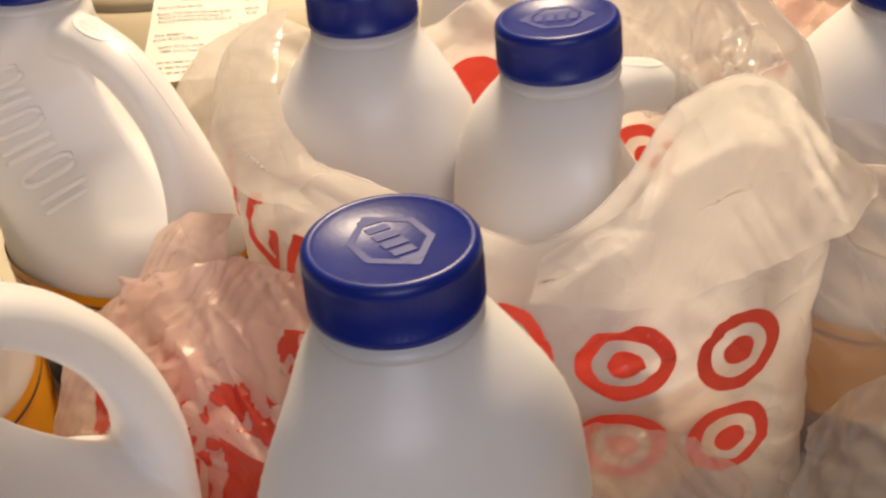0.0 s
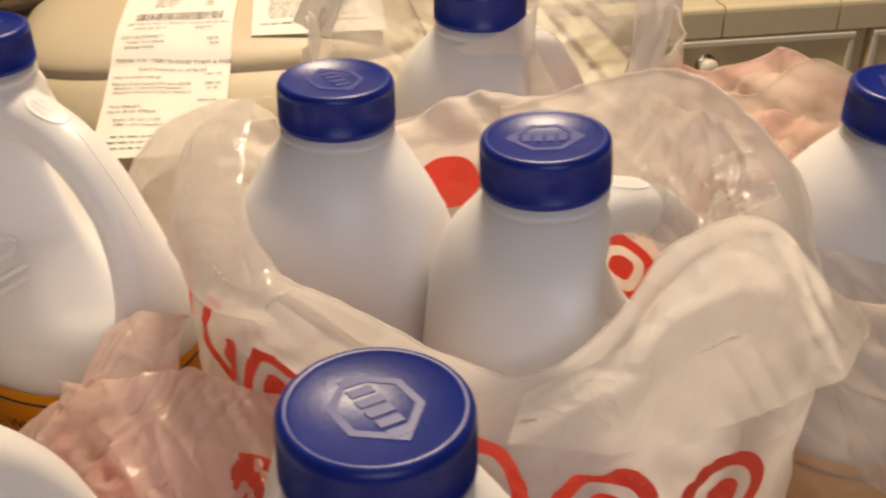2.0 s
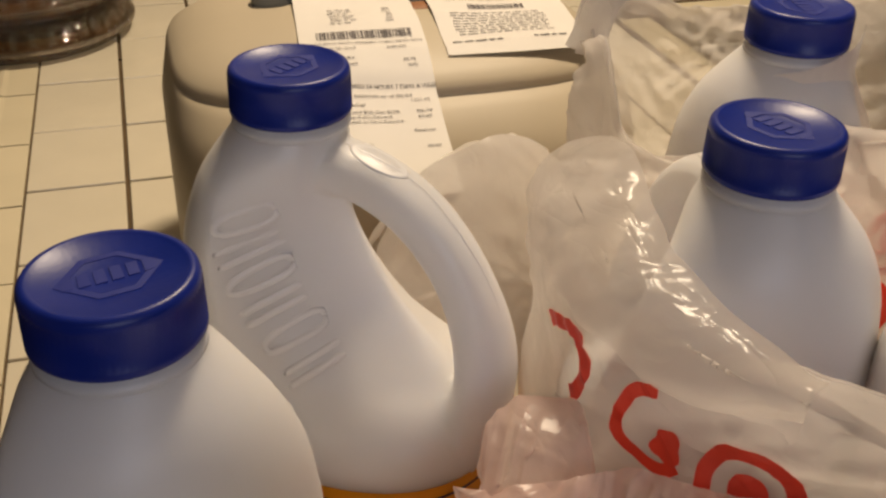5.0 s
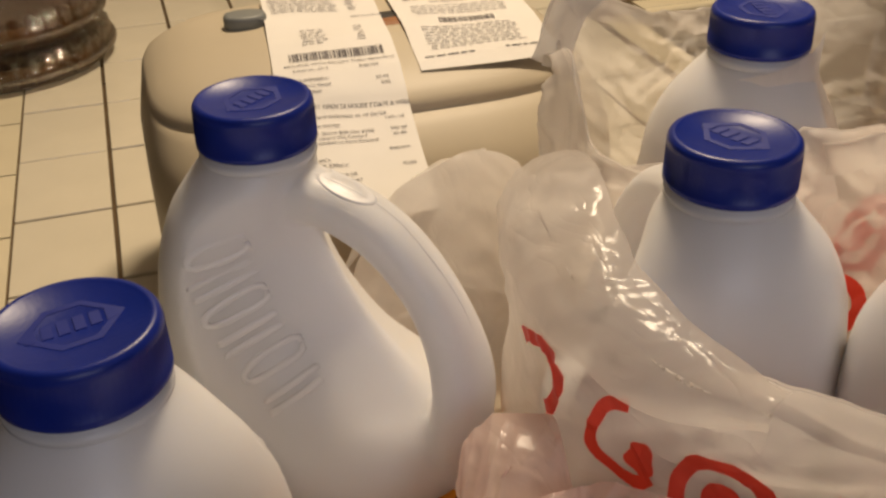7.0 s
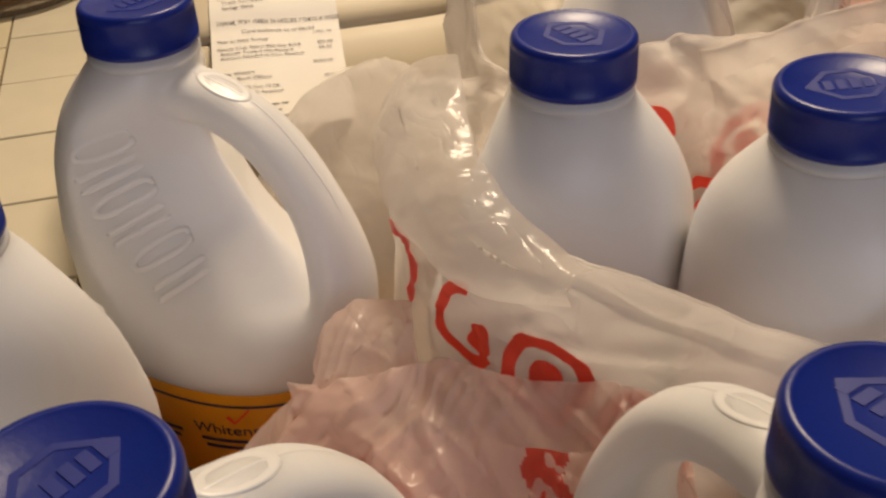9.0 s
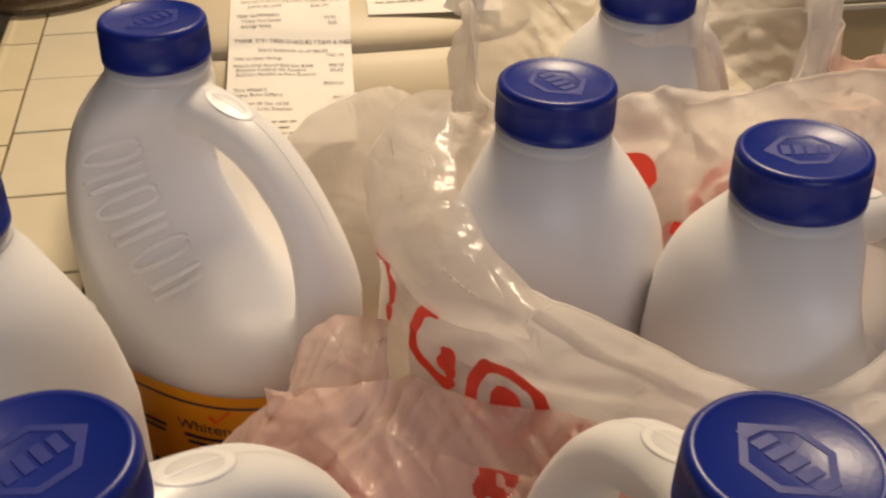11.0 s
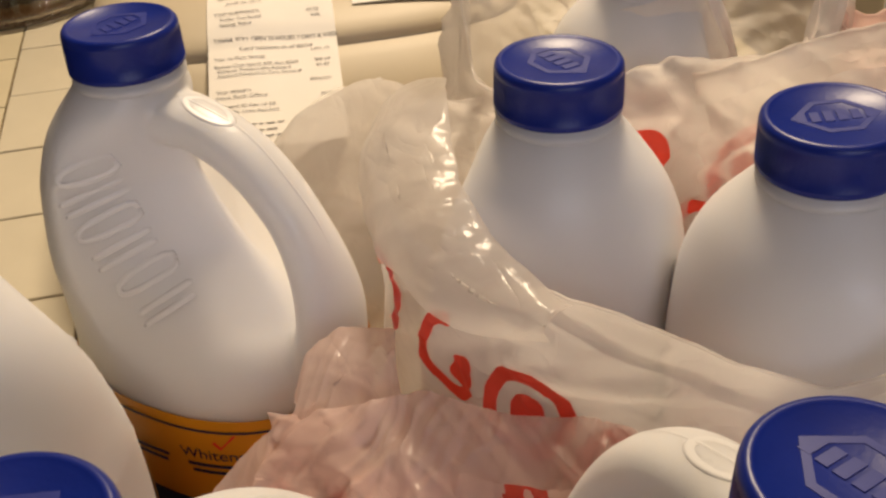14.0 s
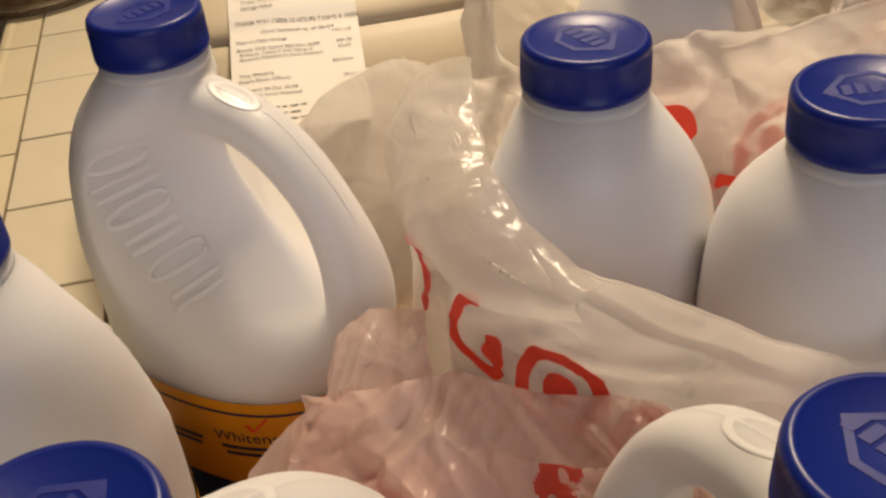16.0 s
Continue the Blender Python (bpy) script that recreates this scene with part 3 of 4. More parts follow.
class Wall:
    """The standing side of an open bag: a closed line in plan, with its own rim height at each point."""

    def __init__(self, line, seed, fold=0.007, bulge=0.0):
        self.seed, self.fold, self.bulge = seed, fold, bulge
        pts = [Vector(p) for p in line]
        n = len(pts)
        fine = []
        for i in range(n):
            p0, p1, p2, p3 = pts[i - 1], pts[i], pts[(i + 1) % n], pts[(i + 2) % n]
            for k in range(24):
                s = k / 24
                fine.append(0.5 * (2 * p1 + (p2 - p0) * s + (2 * p0 - 5 * p1 + 4 * p2 - p3) * s * s + (3 * p1 - p0 - 3 * p2 + p3) * s ** 3))
        fine.append(fine[0])
        run = np.concatenate([[0], np.cumsum([math.hypot(b.x - a.x, b.y - a.y) for a, b in zip(fine, fine[1:])])])
        at = np.linspace(0, run[-1], int(run[-1] / 0.0026) + 1)[:-1]
        self.pts = [Vector(v) for v in zip(*(np.interp(at, run, [p[k] for p in fine]) for k in range(3)))]
        self.mid = sum((Vector((p.x, p.y, 0)) for p in self.pts), Vector()) / len(self.pts)

    def at(self, u, z, lift=0.0):
        """The point at the place u along the line and the height z, and the way outward."""
        n = len(self.pts)
        i = int(math.floor(u)) % n
        s = u - math.floor(u)
        p, q = self.pts[i], self.pts[(i + 1) % n]
        c = p.lerp(q, s)
        far = (self.pts[(i + 4) % n] - self.pts[i - 4])
        out = Vector((far.y, -far.x, 0)).normalized()
        if out.dot(Vector((c.x, c.y, 0)) - self.mid) < 0:
            out = -out
        v = min(1.05, max(0, z / c.z))
        w = Vector((c.x, c.y, z))
        run = u * 0.0026
        d = self.fold * (0.25 + 0.75 * v) * wrinkle(w, run, z, self.seed)
        d += self.bulge * math.sin(math.pi * min(v, 1)) - 0.004 * v * v
        return w + out * (d + lift)

    def rim(self, u):
        n = len(self.pts)
        i = int(math.floor(u)) % n
        jag = 0.003 * noise.noise(Vector((u * 0.07, self.seed * 5.0, 0))) + 0.0012 * noise.noise(Vector((u * 0.22, self.seed, 3)))
        return self.pts[i].z + jag

    def near(self, x, y):
        return min(range(len(self.pts)), key=lambda i: (self.pts[i].x - x) ** 2 + (self.pts[i].y - y) ** 2)

    def build(self, name, mat, parent, label="", rows=64):
        bm = bmesh.new()
        n = len(self.pts)
        grid = []
        for j in range(rows + 1):
            v = j / rows
            row = []
            for i in range(n):
                z = 0.006 + v * (self.rim(i) - 0.006)
                row.append(bm.verts.new(self.at(i, z)))
            grid.append(row)
        # the rim rolls over and hangs down inside
        for lift, drop in ((0.0006, -0.0007), (0.0, -0.0012), (-0.0008, -0.0013), (-0.0016, -0.0004), (-0.0020, 0.003), (-0.0026, 0.010), (-0.0032, 0.020)):
            row = []
            for i in range(n):
                k = 0.6 + 0.5 * noise.noise(Vector((i * 0.06, lift * 90, self.seed)))
                row.append(bm.verts.new(self.at(i, self.rim(i) - drop * (k if drop > 0 else 1), lift)))
            grid.append(row)
        for a, b in zip(grid, grid[1:]):
            for i in range(n):
                bm.faces.new((a[i], a[(i + 1) % n], b[(i + 1) % n], b[i]))
        return part(name, bm, mat, parent, label)

    def disc(self, name, parent, x, y, z, r0, r1, wob=0.06, sweep=(0, 360), lift=0.0011):
        """A printed ring (or a disc, for r0 = 0) that lies on the film."""
        bm = bmesh.new()
        u0, n, seed = self.near(x, y), 44, x * 91 + z * 57
        step = (self.pts[(u0 + 3) % len(self.pts)] - self.pts[u0 - 3])
        per = 6 / max(1e-4, math.hypot(step.x, step.y))
        rings = []
        for r in np.linspace(r0, r1, 5):
            ring = []
            for k in range(n + 1):
                a = radians(sweep[0] + (sweep[1] - sweep[0]) * k / n)
                rr = r * (1 + wob * noise.noise(Vector((math.cos(a) * 1.3, math.sin(a) * 1.3, seed))) * 1.6)
                ring.append(bm.verts.new(self.at(u0 + rr * math.cos(a) * per, z + rr * math.sin(a), lift)))
            rings.append(ring)
        for a, b in zip(rings, rings[1:]):
            for k in range(n):
                bm.faces.new((a[k], a[k + 1], b[k + 1], b[k]))
        return part(name, bm, M_RED, parent, "printed red ring" if r0 else "printed red dot")

    def target(self, parent, x, y, z, r=0.0215, wob=0.06, lift=0.0011):
        self.disc("printed_ring", parent, x, y, z, r * 0.66, r, wob, lift=lift)
        self.disc("printed_dot", parent, x, y, z, 0.0, r * 0.36, wob, lift=lift)


def make_bag(label, line, seed, mat, fold=0.007, bulge=0.0, group="plastic bags"):
    root = tagged(new("plastic_bag"), label, "bag", group)
    w = Wall(line, seed, fold * 1.35, bulge)
    return root, w, w.build("film_wall", mat, root)


def ribbon(name, way, width, mat, parent, seed):
    """A limp bag handle: a pleated strip along a line."""
    pts = curve_through([Vector(p) for p in way], 40)
    bm = bmesh.new()
    rows = []
    for i, p in enumerate(pts):
        t = (pts[min(i + 1, 39)] - pts[max(i - 1, 0)]).normalized()
        side = t.cross(Vector((0.25, -0.9, 0.35))).normalized()
        nor = t.cross(side)
        rows.append([bm.verts.new(p + side * (width * (k / 8 - 0.5) * (1 + 0.3 * noise.noise(Vector((i * 0.15, seed, 0))))) + nor * (0.011 * noise.noise(Vector((k * 1.1, i * 0.10, seed)))))for k in range(9)])
    for a, b in zip(rows, rows[1:]):
        for k in range(8):
            bm.faces.new((a[k], a[k + 1], b[k + 1], b[k]))
    return part(name, bm, mat, parent, "limp bag handle")


def crumple(name, cx, cy, rx, ry, top, mat, parent, seed, size=0.045, amp=0.02, base=0.01, prints=()):
    """A crumpled heap of film, creased all over, down to the counter."""
    size, amp = size * 0.8, amp * 1.25
    bm = bmesh.new()
    n, m = 200, 84
    rows = []
    for j in range(m + 1):
        v = j / m
        row = []
        for i in range(n):
            a = 2 * math.pi * i / n
            wob = 1 + 0.16 * noise.noise(Vector((math.cos(a) * 1.5, math.sin(a) * 1.5, seed)))
            c, s = math.cos(a), math.sin(a)
            rr = min(1.0, 0.02 + v * 1.25) * wob
            h = top * (1 - max(0, v * 1.15 - 0.35) ** 1.6 * 1.18) if v < 1 else 0
            p = Vector((cx + rx * rr * c, cy + ry * rr * s, max(base * 0.5, h)))
            k = 1.3 * (crease(p, size, seed) - 0.5) + 0.6 * (crease(p, size * 0.45, seed + 5) - 0.5)
            p.z = max(0.005, p.z + amp * k * min(1, 0.3 + h / top))
            p.z += 0.004 * (crease(p, 0.012, seed + 8) - 0.5)
            p.x += amp * 0.7 * c * (crease(p.yzx, size, seed + 2) - 0.5) * min(1, v * 2)
            p.y += amp * 0.7 * s * (crease(p.zxy, size, seed + 3) - 0.5) * min(1, v * 2)
            row.append(bm.verts.new(p))
        rows.append(row)
    bm.faces.new(rows[0])
    for j, (a, b) in enumerate(zip(rows, rows[1:])):
        for i in range(n):
            f = bm.faces.new((a[i], a[(i + 1) % n], b[(i + 1) % n], b[i]))
            if any(a0 <= 360 * i / n < a1 and v0 <= j / m < v1 for a0, a1, v0, v1 in prints):
                f.material_index = 1
    return part(name, bm, [mat, M_REDFILM], parent)


def sheet(name, back, front, mat, parent, seed, amp=0.006, bulge=0.0, prints=(), n=110, m=60, label=""):
    """A loose crumpled piece of film between two lines, with pleats that run from one to the other."""
    a, b = curve_through([Vector(p) for p in back], n), curve_through([Vector(p) for p in front], n)
    bm = bmesh.new()
    rows = []
    for j in range(m):
        v, row = j / (m - 1), []
        for i in range(n):
            u = i / (n - 1)
            p = a[i].lerp(b[i], v)
            along, down = a[min(i + 1, n - 1)].lerp(b[min(i + 1, n - 1)], v) - a[max(i - 1, 0)].lerp(b[max(i - 1, 0)], v), b[i] - a[i]
            nor = along.cross(down).normalized()
            if nor.z < 0:
                nor = -nor
            size = (a[-1] - a[0]).length
            run, rise = u * size, v * down.length
            pleat = 0.0
            for rate, bend, weight in ((28, 18, 0.7), (60, -45, 0.5), (120, 60, 0.3)):
                k = noise.noise(Vector((run * rate + rise * bend, rise * rate * 0.28, seed + rate)))
                pleat += weight * (1 - 3.0 * min(0.5, abs(k))) * (0.6 + 0.7 * noise.noise(p * 17 + Vector((rate, seed, 0))))
            edge = 0.0025 * noise.noise(Vector((u * 9, seed, v * 3)))
            row.append(bm.verts.new(p + nor * (amp * (pleat - 0.5) + 0.6 * amp * wrinkle(p, run, rise, seed) + bulge * math.sin(math.pi * v) ** 0.8) + down.normalized() * edge * (1 if v > 0.5 else -1)))
        rows.append(row)
    for j, (r0, r1) in enumerate(zip(rows, rows[1:])):
        for i in range(n - 1):
            f = bm.faces.new((r0[i], r0[i + 1], r1[i + 1], r1[i]))
            if any(u0 <= i / n + 0.03 * math.sin(j * 0.3) < u1 and v0 <= j / m + 0.04 * math.sin(i * 0.2) < v1 for u0, u1, v0, v1 in prints):
                f.material_index = 1
    return part(name, bm, [mat, M_REDFILM], parent, label)


# bag round the middle pair of bottles
LINE = [(0.225, -0.525, 0.228), (0.212, -0.575, 0.236), (0.209, -0.615, 0.238), (0.214, -0.650, 0.236), (0.229, -0.687, 0.232), (0.244, -0.704, 0.240), (0.264, -0.720, 0.243),
        (0.294, -0.742, 0.235), (0.325, -0.764, 0.226), (0.350, -0.776, 0.223), (0.384, -0.786, 0.252), (0.402, -0.788, 0.282), (0.425, -0.788, 0.296), (0.448, -0.786, 0.288),
        (0.476, -0.778, 0.258), (0.498, -0.755, 0.232), (0.500, -0.705, 0.266), (0.483, -0.645, 0.288), (0.457, -0.600, 0.284), (0.410, -0.568, 0.258), (0.345, -0.515, 0.228), (0.285, -0.500, 0.226), (0.250, -0.503, 0.230)]
bag, wall, film = make_bag("white translucent shopping bag printed with red rings, holding two bottles", LINE, 3, M_BAG, 0.007)
for x, y, z in ((0.387, -0.786, 0.163), (0.441, -0.787, 0.158), (0.440, -0.787, 0.103), (0.386, -0.786, 0.108), (0.335, -0.769, 0.168), (0.250, -0.710, 0.180), (0.284, -0.735, 0.160)):
    wall.target(bag, x, y, z, 0.0225, wob=0.03 if x > 0.35 else 0.09)
# rings broken where the film is tucked in
wall.disc("printed_ring", bag, 0.222, -0.672, 0.186, 0.0152, 0.0218, 0.12, (95, 325))
wall.disc("printed_dot", bag, 0.226, -0.680, 0.181, 0.0, 0.0085, 0.25)
wall.disc("printed_ring", bag, 0.211, -0.613, 0.188, 0.0140, 0.0220, 0.2, (-60, 160))
wall.target(bag, 0.462, -0.597, 0.160, 0.0225, 0.1, -0.0014)
wall.target(bag, 0.405, -0.562, 0.150, 0.0225, 0.1, -0.0014)
# its mouth folded over outward, and the far side gathered over a handle
sheet("film_fold", ((0.350, -0.783, 0.222), (0.384, -0.795, 0.250), (0.402, -0.797, 0.281), (0.425, -0.797, 0.297), (0.448, -0.795, 0.288), (0.476, -0.787, 0.258), (0.503, -0.762, 0.233)),
      ((0.342, -0.788, 0.202), (0.385, -0.801, 0.200), (0.405, -0.803, 0.203), (0.428, -0.803, 0.210), (0.452, -0.802, 0.216), (0.482, -0.794, 0.222), (0.508, -0.767, 0.218)), M_BAG, bag, 71, 0.0022, 0.003)
sheet("film_fold", ((0.262, -0.532, 0.255), (0.252, -0.575, 0.268), (0.244, -0.619, 0.258), (0.243, -0.655, 0.252), (0.250, -0.693, 0.248), (0.264, -0.722, 0.243)),
      ((0.222, -0.520, 0.222), (0.205, -0.575, 0.226), (0.202, -0.617, 0.224), (0.207, -0.654, 0.222), (0.224, -0.694, 0.220), (0.255, -0.724, 0.228)), M_BAG, bag, 75, 0.0016, 0.012)
sheet("film_fold", ((0.405, -0.632, 0.272), (0.440, -0.652, 0.287), (0.466, -0.690, 0.290), (0.474, -0.735, 0.276)), ((0.424, -0.684, 0.232), (0.438, -0.705, 0.238), (0.444, -0.730, 0.246), (0.440, -0.752, 0.262)), M_BAG, bag, 73, 0.007, 0.004)


# bag round the far bottle, with its loose handles
LINE = [(0.288, -0.415, 0.262), (0.277, -0.450, 0.276), (0.282, -0.495, 0.240), (0.320, -0.540, 0.232), (0.365, -0.560, 0.256), (0.425, -0.552, 0.250), (0.490, -0.525, 0.244), (0.525, -0.470, 0.262), (0.505, -0.405, 0.290), (0.445, -0.375, 0.262), (0.385, -0.370, 0.262), (0.325, -0.380, 0.285)]
bag, wall, film = make_bag("thin white shopping bag with loose handles round a far bottle", LINE, 8, M_BAG, 0.013)
wall.disc("printed_dot", bag, 0.362, -0.558, 0.206, 0.0, 0.018, 0.07)
wall.target(bag, 0.425, -0.552, 0.185, 0.026, 0.1)
ribbon("bag_handle", ((0.292, -0.420, 0.255), (0.315, -0.402, 0.290), (0.360, -0.398, 0.315), (0.425, -0.402, 0.332), (0.480, -0.410, 0.330), (0.525, -0.430, 0.300), (0.530, -0.455, 0.258)), 0.030, M_STRAP, bag, 2)
ribbon("bag_handle", ((0.478, -0.532, 0.232), (0.500, -0.505, 0.285), (0.508, -0.455, 0.318), (0.505, -0.410, 0.286)), 0.026, M_STRAP, bag, 6)
# its corner lies over the bottle's shoulder
bm = bmesh.new()
rows = []
for i in range(25):
    row = []
    for j in range(17):
        u, v = i / 24, j / 16
        a = radians(-150 + 125 * u)
        z = 0.205 + v * (0.060 + 0.026 * u)
        r = ease([(0.15, 0.066), (0.21, 0.056), (0.235, 0.048), (0.262, 0.033), (0.272, 0.0325), (0.30, 0.0335)], z)[0]
        k = 0.003 * (crease((u * 0.2, v * 0.1, 0), 0.05, 11) - 0.3)
        row.append(bm.verts.new((0.396 + (r + k) * math.cos(a), -0.481 + (r + k) * math.sin(a), z)))
    rows.append(row)
for a, b in zip(rows, rows[1:]):
    for k in range(16):
        bm.faces.new((a[k], a[k + 1], b[k + 1], b[k]))
part("film_flap", bm, M_STRAP, bag, "corner of film lying over the bottle")

# bag round the bottle at the counter's side
LINE = [(0.500, -0.640, 0.240), (0.505, -0.595, 0.262), (0.540, -0.565, 0.248), (0.585, -0.560, 0.262), (0.630, -0.590, 0.240), (0.655, -0.650, 0.240), (0.650, -0.720, 0.238), (0.620, -0.765, 0.236), (0.570, -0.775, 0.238), (0.525, -0.768, 0.232), (0.504, -0.735, 0.222), (0.502, -0.690, 0.225)]
bag, wall, film = make_bag("pinkish white crumpled shopping bag round a bottle", LINE, 5, M_THIN, 0.015)
wall.target(bag, 0.512, -0.585, 0.205, 0.026, 0.15)
sheet("film_fold", ((0.503, -0.705, 0.232), (0.540, -0.748, 0.238), (0.585, -0.772, 0.236), (0.645, -0.760, 0.236)), ((0.508, -0.785, 0.152), (0.545, -0.805, 0.135), (0.600, -0.818, 0.125), (0.665, -0.800, 0.125)), M_WAVE, bag, 81, 0.008, 0.006)
sheet("film_fold", ((0.484, -0.790, 0.105), (0.515, -0.806, 0.150), (0.575, -0.824, 0.150), (0.640, -0.825, 0.146)), ((0.470, -0.815, 0.030), (0.530, -0.890, 0.030), (0.590, -0.890, 0.030), (0.660, -0.880, 0.030)), M_WAVE, bag, 83, 0.010, 0.010)

# bag behind, between the far bottles
LINE = [(0.505, -0.540, 0.230), (0.520, -0.500, 0.245), (0.560, -0.470, 0.225), (0.610, -0.465, 0.240), (0.655, -0.490, 0.220), (0.665, -0.535, 0.235), (0.620, -0.552, 0.215), (0.560, -0.555, 0.235)]
bag, wall, film = make_bag("pinkish crumpled empty shopping bag standing behind the bottles", LINE, 15, M_PINK, 0.014)
wall.target(bag, 0.56, -0.553, 0.17, 0.026, 0.15)

# crumpled bag among the front bottles
bag = tagged(new("plastic_bag"), "crumpled pinkish shopping bag sagging between the bottles", "bag", "plastic bags")
crumple("crumpled_film", 0.208, -0.728, 0.082, 0.072, 0.128, M_PINK, bag, 31, 0.07, 0.026, prints=((243, 262, 0.42, 0.60), (262, 285, 0.55, 0.80), (222, 236, 0.50, 0.85)))
sheet("film_fold", ((0.154, -0.652, 0.160), (0.166, -0.632, 0.172), (0.186, -0.624, 0.175), (0.208, -0.632, 0.174)), ((0.148, -0.672, 0.132), (0.162, -0.690, 0.142), (0.182, -0.684, 0.158), (0.203, -0.668, 0.166)), M_PINK, bag, 51, 0.003, 0.009)
sheet("film_fold", ((0.146, -0.655, 0.158), (0.183, -0.678, 0.174), (0.205, -0.684, 0.182), (0.230, -0.701, 0.181), (0.252, -0.716, 0.183), (0.275, -0.727, 0.186), (0.294, -0.738, 0.180)),
      ((0.132, -0.700, 0.120), (0.163, -0.735, 0.132), (0.195, -0.765, 0.132), (0.225, -0.790, 0.125), (0.250, -0.800, 0.120), (0.275, -0.790, 0.122), (0.300, -0.775, 0.130)), M_PINK, bag, 53, 0.0085, 0.008,
      prints=((0.36, 0.50, 0.66, 0.92),), n=170, m=90)
sheet("film_fold", ((0.160, -0.690, 0.152), (0.200, -0.715, 0.166), (0.240, -0.738, 0.168), (0.285, -0.752, 0.166)), ((0.170, -0.760, 0.080), (0.205, -0.800, 0.085), (0.240, -0.815, 0.080), (0.290, -0.805, 0.090)), M_PINK, bag, 57, 0.0085, 0.012, prints=((0.05, 0.22, 0.12, 0.60), (0.28, 0.46, 0.30, 0.85), (0.6, 0.72, 0.0, 0.3)))
sheet("film_fold", ((0.112, -0.676, 0.138), (0.137, -0.662, 0.152), (0.158, -0.660, 0.158)), ((0.103, -0.722, 0.085), (0.128, -0.742, 0.090), (0.160, -0.740, 0.100)), M_PINK, bag, 59, 0.006, 0.008, prints=((0.45, 0.75, 0.25, 0.7),))
crumple("film_fold", 0.118, -0.712, 0.028, 0.045, 0.110, M_THIN, bag, 47, 0.05, 0.022)
sheet("film_fold", ((0.350, -0.822, 0.158), (0.375, -0.838, 0.170), (0.402, -0.845, 0.158), (0.425, -0.850, 0.130)), ((0.335, -0.900, 0.060), (0.370, -0.920, 0.060), (0.410, -0.920, 0.060), (0.450, -0.905, 0.060)), M_THIN, bag, 61, 0.010, 0.012)
bag = tagged(new("plastic_bag"), "loose white bag end bunched against the toaster", "bag", "plastic bags")
RIDGE = ((0.160, -0.452, 0.165), (0.172, -0.450, 0.191), (0.198, -0.448, 0.211), (0.234, -0.446, 0.221), (0.260, -0.450, 0.210), (0.277, -0.456, 0.190), (0.285, -0.460, 0.165))
sheet("crumpled_film", RIDGE, ((0.148, -0.498, 0.075), (0.165, -0.515, 0.080), (0.190, -0.525, 0.085), (0.225, -0.530, 0.085), (0.258, -0.528, 0.085), (0.280, -0.520, 0.080), (0.298, -0.505, 0.075)), M_BAG, bag, 41, 0.0035, 0.016)
sheet("film_fold", RIDGE, ((0.150, -0.420, 0.075), (0.165, -0.405, 0.080), (0.195, -0.395, 0.085), (0.230, -0.392, 0.085), (0.262, -0.398, 0.085), (0.285, -0.410, 0.080), (0.298, -0.425, 0.075)), M_BAG, bag, 44, 0.0035, 0.012)
crumple("film_fold", 0.165, -0.415, 0.045, 0.028, 0.130, M_BAG, bag, 43, 0.09, 0.009)

# ---- toaster with receipts lying on it ----
toaster = tagged(new("toaster"), "cream enamel toaster with a rounded body and grey lever", "toaster")
TC, TR = (0.225, -0.212), (0.178, 0.152)
bm = bmesh.new()
SHELL = [  # z, half size as a share of TR, and the same for the front side
    (0.004, 0.94, 0.94), (0.014, 0.985, 0.985), (0.05, 1.0, 1.0), (0.11, 1.0, 1.0), (0.135, 1.0, 0.97), (0.155, 0.998, 0.91), (0.170, 0.982, 0.82), (0.181, 0.966, 0.70), (0.1855, 0.961, 0.645), (0.1862, 0.9602, 0.612),
    (0.1868, 0.9596, 0.608), (0.1895, 0.956, 0.612), (0.1925, 0.950, 0.605), (0.196, 0.938, 0.585), (0.2015, 0.895, 0.52), (0.209, 0.82, 0.38), (0.2135, 0.70, 0.20), (0.216, 0.55, 0.10), (0.217, 0.35, 0.06), (0.2172, 0.05, 0.03)]


def shell_oval(z, k, front):
    return oval(TC[0], TC[1] + TR[1] * (k - front) / 2, z, TR[0] * k, TR[1] * (k + front) / 2, 3.8, 120)


loft(bm, [shell_oval(*row) for row in SHELL])
part("body", bm, M_CREAM, toaster, "cream enamel shell")
part("slot", box(bmesh.new(), 0.20, 0.34, -0.186, -0.170, 0.2125, 0.2176, 0.001, 1), M_DARK, toaster, "dark bread slot")
part("slot_rim", box(bmesh.new(), 0.20, 0.34, -0.204, -0.1865, 0.2125, 0.2180, 0.001, 1), M_TOAST, toaster, "brown slot rim")
bm = bmesh.new()
loft(bm, [oval(0.140, -0.160, z, 0.017 * k, 0.0125 * k, 2.4, 40) for z, k in ((0.2110, 1.0), (0.2235, 1.0), (0.2255, 0.94), (0.2262, 0.8))])
part("lever", bm, M_GREY, toaster, "grey plastic button")


def toaster_top(x, y):
    """Height of the shell over a place."""
    def inside(k, f):
        return abs((x - TC[0]) / (TR[0] * k)) ** 3.8 + abs((y - TC[1] - TR[1] * (k - f) / 2) / (TR[1] * (k + f) / 2)) ** 3.8 <= 1

    for (z1, k1, f1), (z0, k0, f0) in zip(SHELL[::-1], SHELL[-2::-1]):
        if inside(k0, f0):
            lo, hi = 0.0, 1.0
            for _ in range(10):
                m = (lo + hi) / 2
                if inside(k1 + (k0 - k1) * m, f1 + (f0 - f1) * m):
                    hi = m
                else:
                    lo = m
            return z1 + (z0 - z1) * hi
    return 0.0


